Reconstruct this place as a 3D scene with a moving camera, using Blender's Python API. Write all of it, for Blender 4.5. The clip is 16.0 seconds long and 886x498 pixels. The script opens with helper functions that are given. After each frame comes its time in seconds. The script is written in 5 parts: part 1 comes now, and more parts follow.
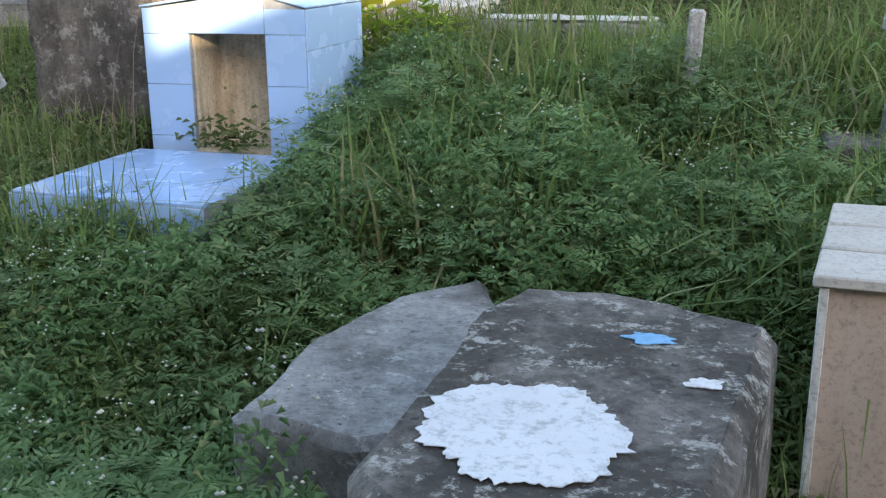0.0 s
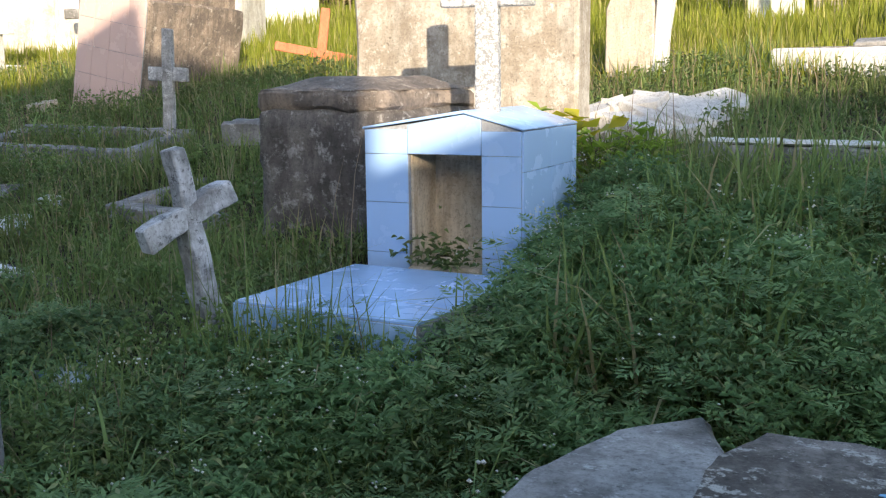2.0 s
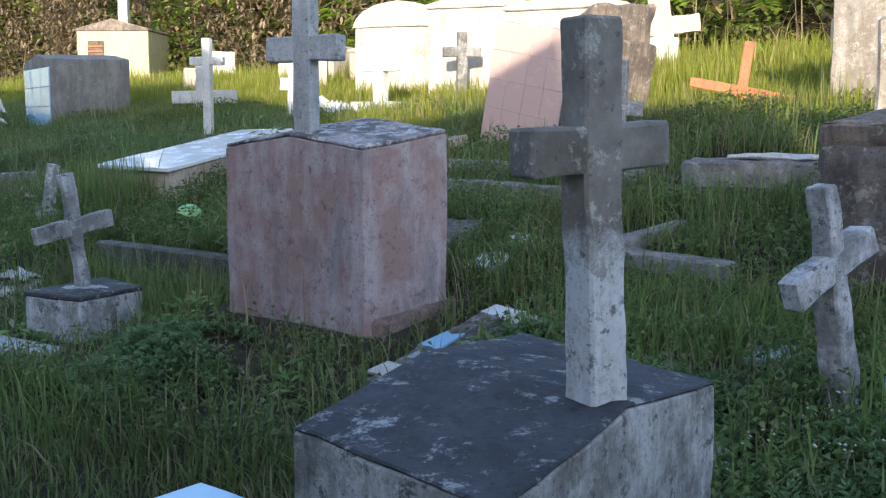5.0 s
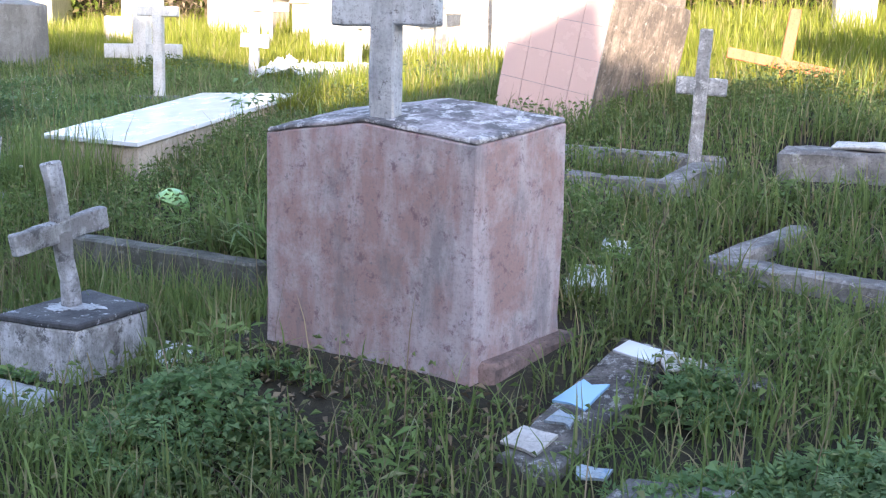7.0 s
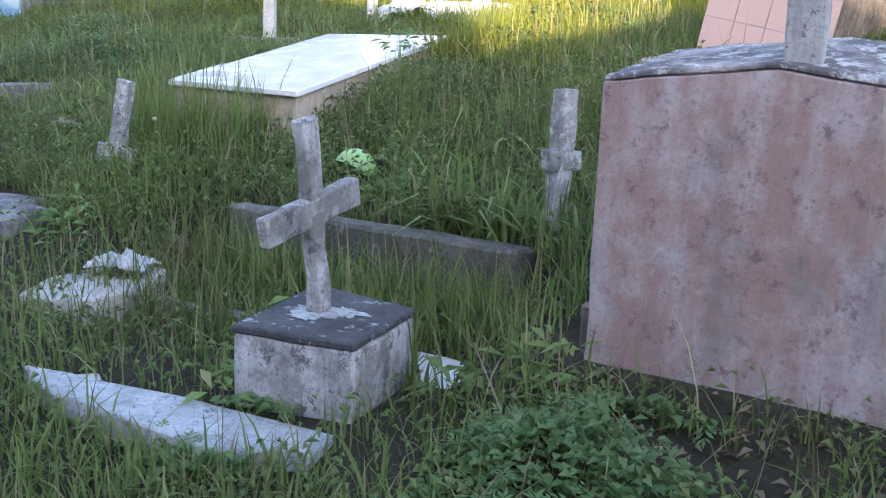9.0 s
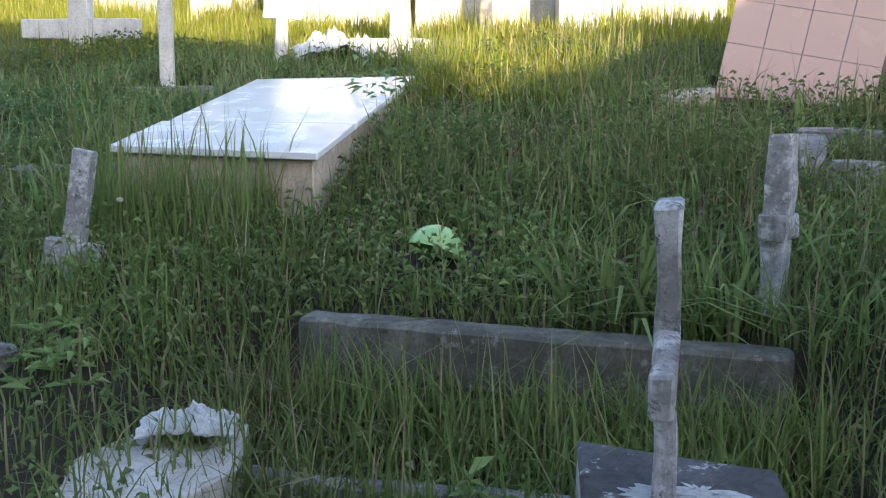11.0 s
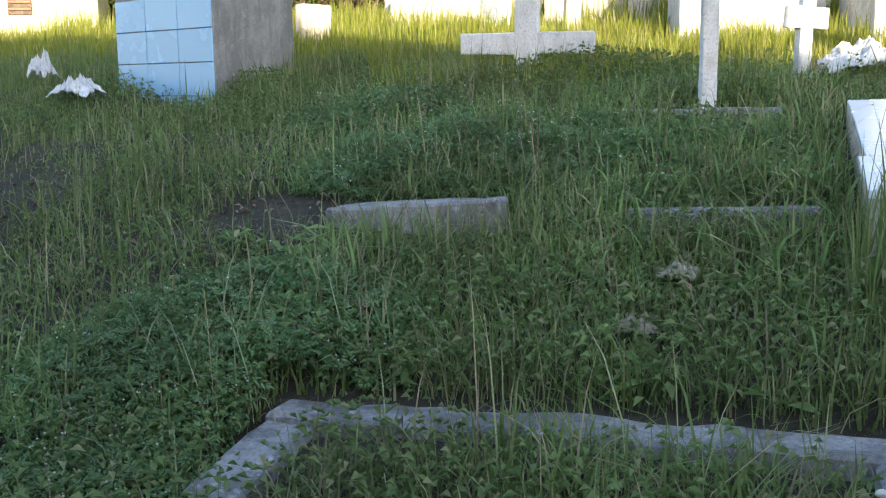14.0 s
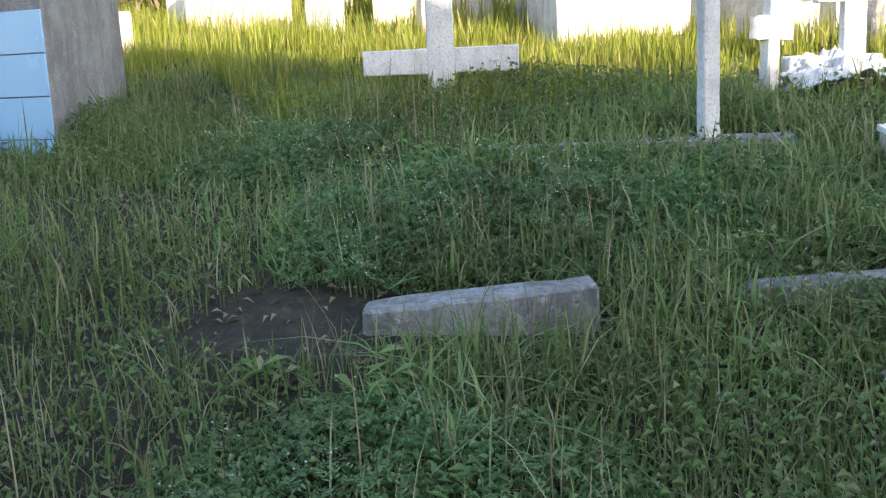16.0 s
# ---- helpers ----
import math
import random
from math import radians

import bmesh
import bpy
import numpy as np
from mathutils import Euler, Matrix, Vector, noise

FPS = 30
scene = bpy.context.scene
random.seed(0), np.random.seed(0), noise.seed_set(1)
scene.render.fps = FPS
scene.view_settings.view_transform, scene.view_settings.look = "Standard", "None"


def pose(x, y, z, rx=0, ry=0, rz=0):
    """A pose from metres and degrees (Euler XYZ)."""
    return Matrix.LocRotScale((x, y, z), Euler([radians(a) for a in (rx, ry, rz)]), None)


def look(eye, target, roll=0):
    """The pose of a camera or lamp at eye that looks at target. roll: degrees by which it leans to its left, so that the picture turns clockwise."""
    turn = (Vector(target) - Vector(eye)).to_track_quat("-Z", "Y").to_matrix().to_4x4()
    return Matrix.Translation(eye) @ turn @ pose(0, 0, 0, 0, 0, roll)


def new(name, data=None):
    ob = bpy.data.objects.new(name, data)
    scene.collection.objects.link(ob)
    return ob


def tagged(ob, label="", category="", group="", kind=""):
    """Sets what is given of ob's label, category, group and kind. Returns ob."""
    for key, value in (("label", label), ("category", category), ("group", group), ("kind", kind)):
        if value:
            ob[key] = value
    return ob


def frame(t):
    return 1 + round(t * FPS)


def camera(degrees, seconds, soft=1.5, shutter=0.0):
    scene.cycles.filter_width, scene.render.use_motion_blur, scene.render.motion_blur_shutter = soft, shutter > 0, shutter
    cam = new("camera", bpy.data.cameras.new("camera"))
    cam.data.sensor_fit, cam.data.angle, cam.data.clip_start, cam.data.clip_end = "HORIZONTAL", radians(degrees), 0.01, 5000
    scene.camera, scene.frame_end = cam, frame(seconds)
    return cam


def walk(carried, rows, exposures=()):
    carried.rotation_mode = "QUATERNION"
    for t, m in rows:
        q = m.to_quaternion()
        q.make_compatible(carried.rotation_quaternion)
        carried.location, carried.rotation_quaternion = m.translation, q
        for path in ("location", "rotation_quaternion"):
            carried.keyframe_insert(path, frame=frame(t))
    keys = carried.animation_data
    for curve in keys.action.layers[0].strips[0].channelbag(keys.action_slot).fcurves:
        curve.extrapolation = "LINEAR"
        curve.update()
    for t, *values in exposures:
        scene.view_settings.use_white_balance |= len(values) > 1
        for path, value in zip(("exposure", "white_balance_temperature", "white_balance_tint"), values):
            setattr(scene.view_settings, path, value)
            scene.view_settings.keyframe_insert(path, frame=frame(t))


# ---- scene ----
cam = camera(46.5, 16.0, 1.2)
PATH = [
    (0, (0.655, 0.805, 1.599), (0.192, 2.67, 1.044), -0.5),
    (0.5, (0.664, 0.83, 1.61), (0.226, 2.734, 1.184), -0.2),
    (1, (0.646, 0.837, 1.622), (0.199, 2.756, 1.277), -0.2),
    (1.5, (0.611, 0.864, 1.61), (0.024, 2.75, 1.296), -0.2),
    (2, (0.579, 0.854, 1.601), (-0.253, 2.643, 1.272), -0.7),
    (2.5, (0.425, 0.833, 1.598), (-0.602, 2.517, 1.268), -0.5),
    (3, (0.22, 0.838, 1.611), (-0.899, 2.463, 1.286), 0.0),
    (3.5, (0.112, 0.89, 1.616), (-1.09, 2.457, 1.3), -0.6),
    (4, (-0.041, 0.885, 1.562), (-1.297, 2.419, 1.298), -0.3),
    (4.5, (-0.419, 0.719, 1.535), (-1.687, 2.249, 1.306), 0.1),
    (4.7, (-0.543, 0.697, 1.535), (-1.805, 2.231, 1.301), 0.1),
    (6.8, (-1.904, 0.98, 1.652), (-2.994, 2.633, 1.363), 1.3),
    (7, (-1.997, 1.014, 1.644), (-3.064, 2.674, 1.319), 1.4),
    (7.5, (-2.255, 1.152, 1.626), (-3.342, 2.776, 1.201), 1.4),
    (8, (-2.561, 1.158, 1.59), (-3.73, 2.72, 1.15), 1.5),
    (8.2, (-2.74, 1.171, 1.588), (-3.908, 2.733, 1.143), 1.8),
    (10.3, (-4.607, 1.564, 1.469), (-5.27, 3.421, 1.13), 1.6),
    (10.5, (-4.771, 1.617, 1.464), (-5.391, 3.488, 1.127), 1.5),
    (11, (-5.149, 1.668, 1.512), (-5.774, 3.539, 1.183), 0.2),
    (11.5, (-5.528, 1.586, 1.516), (-6.248, 3.424, 1.193), 0.7),
    (12, (-5.828, 1.561, 1.551), (-6.543, 3.401, 1.225), 0.6),
    (12.5, (-6.205, 1.663, 1.58), (-6.94, 3.496, 1.267), 0.7),
    (13, (-6.614, 1.572, 1.574), (-7.436, 3.367, 1.255), 0.7),
    (13.5, (-7.033, 1.501, 1.568), (-7.896, 3.276, 1.247), 0.1),
    (14, (-7.549, 1.576, 1.597), (-8.397, 3.36, 1.278), -0.6),
    (14.5, (-7.999, 1.54, 1.626), (-8.821, 3.336, 1.315), -1.1),
    (15, (-8.349, 1.595, 1.68), (-9.029, 3.447, 1.352), -1.9),
    (15.5, (-8.71, 1.897, 1.783), (-9.137, 3.821, 1.441), -2.2),
    (16, (-9.059, 2.144, 1.861), (-9.373, 4.085, 1.495), -2.7),
]
walk(cam, [(t, look(eye, target, roll)) for t, eye, target, roll in PATH], [(0, 2.3, 7500, 12), (0.6, 1.95, 7200, 12), (2, 1.75, 6750, 11), (2.5, 1.76, 6650, 10.5), (3, 1.65, 6500, 11), (4.5, 1.54, 6150, 11), (7, 2.65, 6450, 19.5), (8.2, 2.65, 6450, 19.5), (10.3, 2.25, 6700, 17.5), (12.5, 2.05, 6700, 12), (14, 2.2, 6500, 13), (16, 2.3, 6500, 14)])

# ---------- world, sun ----------
SUN_WAY = Vector((-0.536, 0.803, -0.242)).normalized()
world = bpy.data.worlds.new("sky")
scene.world = world
world.use_nodes = True
wn = world.node_tree
sky = wn.nodes.new("ShaderNodeTexSky")
sky.sky_type = "NISHITA"
sky.sun_disc = False
sky.sun_elevation = radians(14)
sky.sun_rotation = radians(146)
wn.links.new(sky.outputs[0], wn.nodes["Background"].inputs[0])
wn.nodes["Background"].inputs[1].default_value = 0.15
sun_data = bpy.data.lights.new("sun", "SUN")
sun_data.energy = 2.6
sun_data.angle = radians(0.5)
sun_data.color = (1.0, 0.87, 0.66)
sun = new("sun", sun_data)
sun.matrix_world = look((8, -12, 9), Vector((8, -12, 9)) + SUN_WAY)


# ---------- materials ----------
def material(name, rough=0.8):
    m = bpy.data.materials.new(name)
    m.use_nodes = True
    b = m.node_tree.nodes["Principled BSDF"]
    b.inputs["Roughness"].default_value = rough
    return m, m.node_tree, b


def noise_node(nt, coord, scale, detail=6.0, rough=0.6, stretch=None):
    n = nt.nodes.new("ShaderNodeTexNoise")
    n.inputs["Scale"].default_value = scale
    n.inputs["Detail"].default_value = detail
    n.inputs["Roughness"].default_value = rough
    if stretch:
        mp = nt.nodes.new("ShaderNodeMapping")
        mp.inputs["Scale"].default_value = stretch
        nt.links.new(coord, mp.inputs[0])
        coord = mp.outputs[0]
    nt.links.new(coord, n.inputs["Vector"])
    return n.outputs["Fac"]


def ramp(nt, fac, lo, hi, top=1.0):
    r = nt.nodes.new("ShaderNodeMapRange")
    r.inputs["From Min"].default_value = lo
    r.inputs["From Max"].default_value = hi
    r.inputs["To Max"].default_value = top
    nt.links.new(fac, r.inputs["Value"])
    return r.outputs[0]


def mixed(nt, fac, a, b):
    n = nt.nodes.new("ShaderNodeMix")
    n.data_type = "RGBA"
    for value, slot in ((fac, n.inputs[0]), (a, n.inputs[6]), (b, n.inputs[7])):
        if isinstance(value, (tuple, float, int)):
            slot.default_value = (*value, 1) if isinstance(value, tuple) else value
        else:
            nt.links.new(value, slot)
    return n.outputs[2]


def place_of(nt):
    """Object place, shifted by a random number for each object."""
    tc = nt.nodes.new("ShaderNodeTexCoord")
    oi = nt.nodes.new("ShaderNodeObjectInfo")
    mul = nt.nodes.new("ShaderNodeMath")
    mul.operation = "MULTIPLY"
    mul.inputs[1].default_value = 17.0
    nt.links.new(oi.outputs["Random"], mul.inputs[0])
    add = nt.nodes.new("ShaderNodeVectorMath")
    nt.links.new(tc.outputs["Object"], add.inputs[0])
    nt.links.new(mul.outputs[0], add.inputs[1])
    return add.outputs[0]


def bumped(nt, b, height, strength=0.4, dist=0.01):
    n = nt.nodes.new("ShaderNodeBump")
    n.inputs["Strength"].default_value = strength
    n.inputs["Distance"].default_value = dist
    nt.links.new(height, n.inputs["Height"])
    nt.links.new(n.outputs[0], b.inputs["Normal"])


def plaster(name, base, stain, fleck, stain_at=(0.42, 0.62), fleck_at=(0.6, 0.66), streak=0.5, rough=0.85, scale=1.0, bump=0.5, dirt=0.4, pit=0.7, run=7, bare=None):
    """Old cement or limewash: broad stains, runs down the face, small flecks of a third colour and a rough grain."""
    m, nt, b = material(name, rough)
    co = place_of(nt)
    broad = noise_node(nt, co, 5.0 * scale, 10, 0.7)
    runs = noise_node(nt, co, 3.0 * scale, 8, 0.65, (run, run, 0.8 if run > 5 else 0.45))
    grain = noise_node(nt, co, 75 * scale, 8, 0.75)
    spots = noise_node(nt, co, 16 * scale, 10, 0.8)
    pits = noise_node(nt, co, 38 * scale, 6, 0.6)
    col = mixed(nt, ramp(nt, broad, *stain_at), base, stain)
    col = mixed(nt, ramp(nt, runs, 0.46, 0.62, streak), col, stain)
    col = mixed(nt, ramp(nt, spots, fleck_at[0] - 0.05, fleck_at[1] - 0.05, 0.9), col, fleck)
    dark = tuple(0.4 * c for c in stain)
    col = mixed(nt, ramp(nt, grain, 0.5, 0.66, 0.6), col, dark)
    col = mixed(nt, ramp(nt, pits, 0.64, 0.68, pit), col, dark)
    wash = noise_node(nt, co, 4.0 * scale, 8, 0.7, (0.7 * run, 0.7 * run, 0.9 if run > 5 else 0.55))
    col = mixed(nt, ramp(nt, wash, 0.52, 0.66, dirt), col, dark)
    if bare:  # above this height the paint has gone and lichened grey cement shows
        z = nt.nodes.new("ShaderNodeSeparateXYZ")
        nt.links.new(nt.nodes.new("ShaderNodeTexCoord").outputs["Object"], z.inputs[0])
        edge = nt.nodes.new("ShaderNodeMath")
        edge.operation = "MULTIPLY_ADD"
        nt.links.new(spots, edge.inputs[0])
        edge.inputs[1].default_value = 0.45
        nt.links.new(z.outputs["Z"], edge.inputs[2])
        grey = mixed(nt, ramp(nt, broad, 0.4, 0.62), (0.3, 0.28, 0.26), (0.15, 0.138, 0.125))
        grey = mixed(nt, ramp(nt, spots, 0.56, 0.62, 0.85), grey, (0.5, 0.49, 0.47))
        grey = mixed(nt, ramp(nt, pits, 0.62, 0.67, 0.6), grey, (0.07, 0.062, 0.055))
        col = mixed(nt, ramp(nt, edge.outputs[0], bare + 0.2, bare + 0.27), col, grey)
    nt.links.new(col, b.inputs["Base Color"])
    bumped(nt, b, spots, bump, 0.02)
    return m


def glazed(name, base, dirt, rough=0.18):
    """Glazed ceramic or polished stone with a little dirt."""
    m, nt, b = material(name, rough)
    co = place_of(nt)
    broad = noise_node(nt, co, 6, 6, 0.6)
    fine = noise_node(nt, co, 45, 6, 0.7)
    col = mixed(nt, ramp(nt, broad, 0.5, 0.8, 0.35), base, dirt)
    col = mixed(nt, ramp(nt, fine, 0.62, 0.75, 0.5), col, dirt)
    nt.links.new(col, b.inputs["Base Color"])
    nt.links.new(ramp(nt, broad, 0.2, 1.6), b.inputs["Roughness"])
    b.inputs["Roughness"].default_value = rough
    return m


def plant(name, low, high, dry, glow=0.45, dry_at=0.86):
    """Leaf: colour by island, with light passing through."""
    m, nt, b = material(name, 0.55)
    geo = nt.nodes.new("ShaderNodeNewGeometry")
    rnd = geo.outputs["Random Per Island"]
    col = mixed(nt, rnd, low, high)
    big = noise_node(nt, geo.outputs["Position"], 1.3, 4, 0.6)
    col = mixed(nt, ramp(nt, big, 0.45, 0.62, 0.5), col, (0.55 * low[0] + 0.04, 0.5 * low[1] + 0.03, 0.6 * low[2] + 0.012))
    col = mixed(nt, ramp(nt, rnd, dry_at, dry_at + 0.02), col, dry)
    nt.links.new(col, b.inputs["Base Color"])
    b.inputs["Specular IOR Level"].default_value = 0.3
    tr = nt.nodes.new("ShaderNodeBsdfTranslucent")
    nt.links.new(col, tr.inputs["Color"])
    mx = nt.nodes.new("ShaderNodeMixShader")
    mx.inputs[0].default_value = glow
    nt.links.new(b.outputs[0], mx.inputs[1])
    nt.links.new(tr.outputs[0], mx.inputs[2])
    nt.links.new(mx.outputs[0], nt.nodes["Material Output"].inputs["Surface"])
    return m


CONCRETE = plaster("old_concrete", (0.27, 0.245, 0.23), (0.075, 0.066, 0.06), (0.52, 0.51, 0.49), (0.4, 0.55), (0.59, 0.64), 0.4, pit=0.85, bump=0.8)
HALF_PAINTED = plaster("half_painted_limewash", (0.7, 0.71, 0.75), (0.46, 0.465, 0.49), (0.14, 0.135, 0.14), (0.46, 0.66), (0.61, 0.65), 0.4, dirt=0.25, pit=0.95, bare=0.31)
BARE_CEMENT = plaster("bare_cement", (0.31, 0.295, 0.28), (0.19, 0.175, 0.165), (0.38, 0.37, 0.355), (0.4, 0.66), (0.6, 0.7), 0.7, bump=0.2, dirt=0.35, pit=0.1, run=3)
MOSSY = plaster("mossy_cement", (0.18, 0.175, 0.16), (0.08, 0.08, 0.066), (0.28, 0.275, 0.26), (0.4, 0.6), (0.6, 0.68), 0.6)
OLD_WHITE = plaster("old_white_paint", (0.66, 0.63, 0.58), (0.4, 0.34, 0.28), (0.72, 0.7, 0.66), (0.47, 0.68), (0.6, 0.68), 0.6, dirt=0.35, pit=0.3, run=3)
CONCRETE_PALE = plaster("pale_concrete", (0.34, 0.33, 0.325), (0.15, 0.142, 0.138), (0.5, 0.5, 0.5), (0.42, 0.58), (0.6, 0.68), 0.3)
CONCRETE_DARK = plaster("dark_concrete", (0.2, 0.175, 0.16), (0.075, 0.065, 0.06), (0.38, 0.36, 0.35), (0.38, 0.58), (0.58, 0.66), 0.6)
BLACK_CAP = plaster("blackened_cap", (0.075, 0.08, 0.1), (0.035, 0.037, 0.048), (0.42, 0.43, 0.46), (0.4, 0.62), (0.6, 0.68), 0.2, scale=0.8)
LIMEWASH = plaster("flaking_limewash", (0.58, 0.6, 0.63), (0.36, 0.37, 0.39), (0.14, 0.135, 0.14), (0.42, 0.62), (0.62, 0.66), 0.5, pit=0.9)
PEELING = plaster("peeling_whitewash", (0.66, 0.66, 0.7), (0.27, 0.26, 0.26), (0.13, 0.125, 0.13), (0.44, 0.58), (0.6, 0.64), 0.5, bump=0.8, pit=0.8)
PEELING_BLACK = plaster("blackened_top", (0.1, 0.1, 0.11), (0.04, 0.04, 0.045), (0.5, 0.51, 0.54), (0.4, 0.6), (0.62, 0.66), 0.1, scale=0.8, pit=0.3)
LIMEWASH_GREY = plaster("grey_limewash", (0.5, 0.5, 0.52), (0.22, 0.215, 0.21), (0.68, 0.68, 0.69), (0.4, 0.62), (0.56, 0.62), 0.4, bump=0.8)
PINK = plaster("faded_pink_paint", (0.36, 0.235, 0.225), (0.5, 0.455, 0.49), (0.19, 0.115, 0.135), (0.47, 0.68), (0.6, 0.68), 0.75, dirt=0.7, pit=0.75, run=2.3, bump=0.35)
PINK_FOOT = plaster("mossy_pink_plinth", (0.3, 0.2, 0.18), (0.13, 0.095, 0.085), (0.36, 0.27, 0.26), (0.42, 0.6), (0.6, 0.7), 0.5)
PINK_TOP = plaster("pink_tomb_top", (0.42, 0.38, 0.4), (0.13, 0.12, 0.125), (0.66, 0.64, 0.65), (0.42, 0.54), (0.57, 0.63), 0.2, scale=0.8)
WHITE = plaster("white_paint", (0.7, 0.69, 0.67), (0.5, 0.48, 0.45), (0.32, 0.3, 0.28), (0.48, 0.74), (0.66, 0.72), 0.45, dirt=0.22, pit=0.3)
CREAM = plaster("cream_plaster", (0.6, 0.51, 0.42), (0.4, 0.33, 0.27), (0.68, 0.64, 0.58), (0.45, 0.7), (0.6, 0.68), 0.6, dirt=0.3, pit=0.3)
TAN = plaster("tan_plaster", (0.56, 0.44, 0.37), (0.46, 0.35, 0.29), (0.6, 0.52, 0.46), (0.42, 0.75), (0.64, 0.72), 0.3, bump=0.2, dirt=0.15, pit=0.2)
PALE_CAP = plaster("pale_cap", (0.6, 0.56, 0.52), (0.48, 0.44, 0.4), (0.66, 0.62, 0.58), (0.42, 0.75), (0.64, 0.72), 0.2, bump=0.2, dirt=0.15, pit=0.2)
YELLOW = plaster("pale_yellow_paint", (0.58, 0.54, 0.34), (0.46, 0.41, 0.26), (0.33, 0.3, 0.22), (0.5, 0.8), (0.68, 0.74), 0.4)
ORANGE = plaster("orange_paint", (0.6, 0.2, 0.1), (0.46, 0.15, 0.08), (0.66, 0.28, 0.17), (0.45, 0.7), (0.62, 0.7), 0.3)
SPECKLED = plaster("speckled_terrazzo", (0.66, 0.66, 0.66), (0.55, 0.55, 0.55), (0.2, 0.2, 0.21), (0.5, 0.8), (0.53, 0.56), 0.1, scale=3.2, bump=0.15)
STAINED_WALL = plaster("stained_white_plaster", (0.5, 0.46, 0.41), (0.3, 0.25, 0.2), (0.6, 0.57, 0.53), (0.42, 0.6), (0.58, 0.68), 0.8, run=3)
SLATE = plaster("stained_brown_slab", (0.33, 0.26, 0.21), (0.13, 0.105, 0.09), (0.46, 0.41, 0.36), (0.4, 0.6), (0.6, 0.68), 0.8)
NICHE = plaster("ochre_niche_plaster", (0.74, 0.65, 0.52), (0.46, 0.36, 0.25), (0.76, 0.7, 0.58), (0.45, 0.68), (0.62, 0.7), 0.6, dirt=0.3, pit=0.3)
SPLASH = plaster("dried_white_paint", (0.68, 0.69, 0.72), (0.58, 0.59, 0.62), (0.34, 0.33, 0.32), (0.45, 0.8), (0.72, 0.76), 0.0, scale=0.7, bump=0.05, dirt=0.05, pit=0.3)
SKY_SPLASH = plaster("dried_blue_paint", (0.2, 0.47, 0.75), (0.16, 0.4, 0.66), (0.3, 0.55, 0.78), (0.45, 0.8), (0.66, 0.7), 0.0, bump=0.3, dirt=0.05, pit=0.25)
TILE_WHITE = glazed("pale_blue_tile", (0.38, 0.57, 0.88), (0.4, 0.53, 0.72), 0.22)
TILE_BLUE = glazed("light_blue_tile", (0.3, 0.54, 0.78), (0.26, 0.42, 0.58), 0.3)
TILE_PINK = glazed("pink_tile", (0.66, 0.47, 0.43), (0.5, 0.35, 0.31), 0.4)
GROUT = plaster("grout", (0.4, 0.42, 0.45), (0.3, 0.3, 0.32), (0.45, 0.45, 0.47))
MARBLE = glazed("polished_white_marble", (0.76, 0.78, 0.81), (0.64, 0.66, 0.69), 0.12)
CLOTH = plaster("white_plastic", (0.7, 0.71, 0.72), (0.52, 0.53, 0.54), (0.76, 0.76, 0.77), streak=0.2, rough=0.5)
ROUGH_MARBLE = plaster("weathered_marble", (0.7, 0.67, 0.64), (0.5, 0.46, 0.43), (0.36, 0.32, 0.29), (0.45, 0.7), (0.62, 0.7), 0.1, dirt=0.2, pit=0.3)
TILE_OLD = plaster("dirty_blue_tile", (0.42, 0.5, 0.58), (0.25, 0.27, 0.27), (0.2, 0.36, 0.56), (0.44, 0.6), (0.6, 0.66), 0.2, rough=0.4, bump=0.15)
LIME = glazed("green_plastic", (0.31, 0.52, 0.2), (0.36, 0.54, 0.27), 0.4)
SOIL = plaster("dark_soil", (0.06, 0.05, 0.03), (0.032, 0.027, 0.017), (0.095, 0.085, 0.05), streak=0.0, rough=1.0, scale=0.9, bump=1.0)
BACK_WALL = plaster("shade_wall_plaster", (0.45, 0.42, 0.38), (0.3, 0.27, 0.24), (0.55, 0.52, 0.48), scale=0.3)
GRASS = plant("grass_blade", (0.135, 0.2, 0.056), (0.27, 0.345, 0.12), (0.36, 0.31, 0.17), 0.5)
# lit copy of the grass: sunshine is put into its brighter, yellower colour
GRASS_SUN = plant("grass_blade_sunlit", (0.2, 0.24, 0.03), (0.36, 0.38, 0.055), (0.45, 0.4, 0.15), 0.5)
WEED = plant("weed_leaf", (0.14, 0.245, 0.095), (0.265, 0.4, 0.17), (0.3, 0.34, 0.15), 0.48, 0.93)
WEED_LIGHT = plant("creeper_leaf", (0.145, 0.21, 0.066), (0.26, 0.345, 0.12), (0.3, 0.29, 0.14), 0.45, 0.9)
HEDGE = plant("hedge_leaf", (0.1, 0.17, 0.03), (0.28, 0.36, 0.07), (0.34, 0.26, 0.13), 0.45, 0.85)
FERN = plant("fern_leaf", (0.2, 0.34, 0.04), (0.36, 0.5, 0.07), (0.36, 0.4, 0.1), 0.5, 0.95)
BROAD = plant("broad_grass_leaf", (0.2, 0.31, 0.1), (0.34, 0.46, 0.17), (0.42, 0.42, 0.22), 0.5, 0.92)
PALE_STALK = plant("pale_stalk", (0.26, 0.29, 0.14), (0.42, 0.43, 0.24), (0.42, 0.34, 0.2), 0.3, 0.8)
STRAW = plant("dry_stalk", (0.2, 0.15, 0.1), (0.36, 0.28, 0.18), (0.14, 0.1, 0.07), 0.2)
BARK = plaster("dry_bark", (0.2, 0.14, 0.1), (0.1, 0.07, 0.05), (0.33, 0.26, 0.2))
PETAL = plant("white_petal", (0.6, 0.62, 0.55), (0.75, 0.75, 0.7), (0.7, 0.7, 0.6), 0.3)
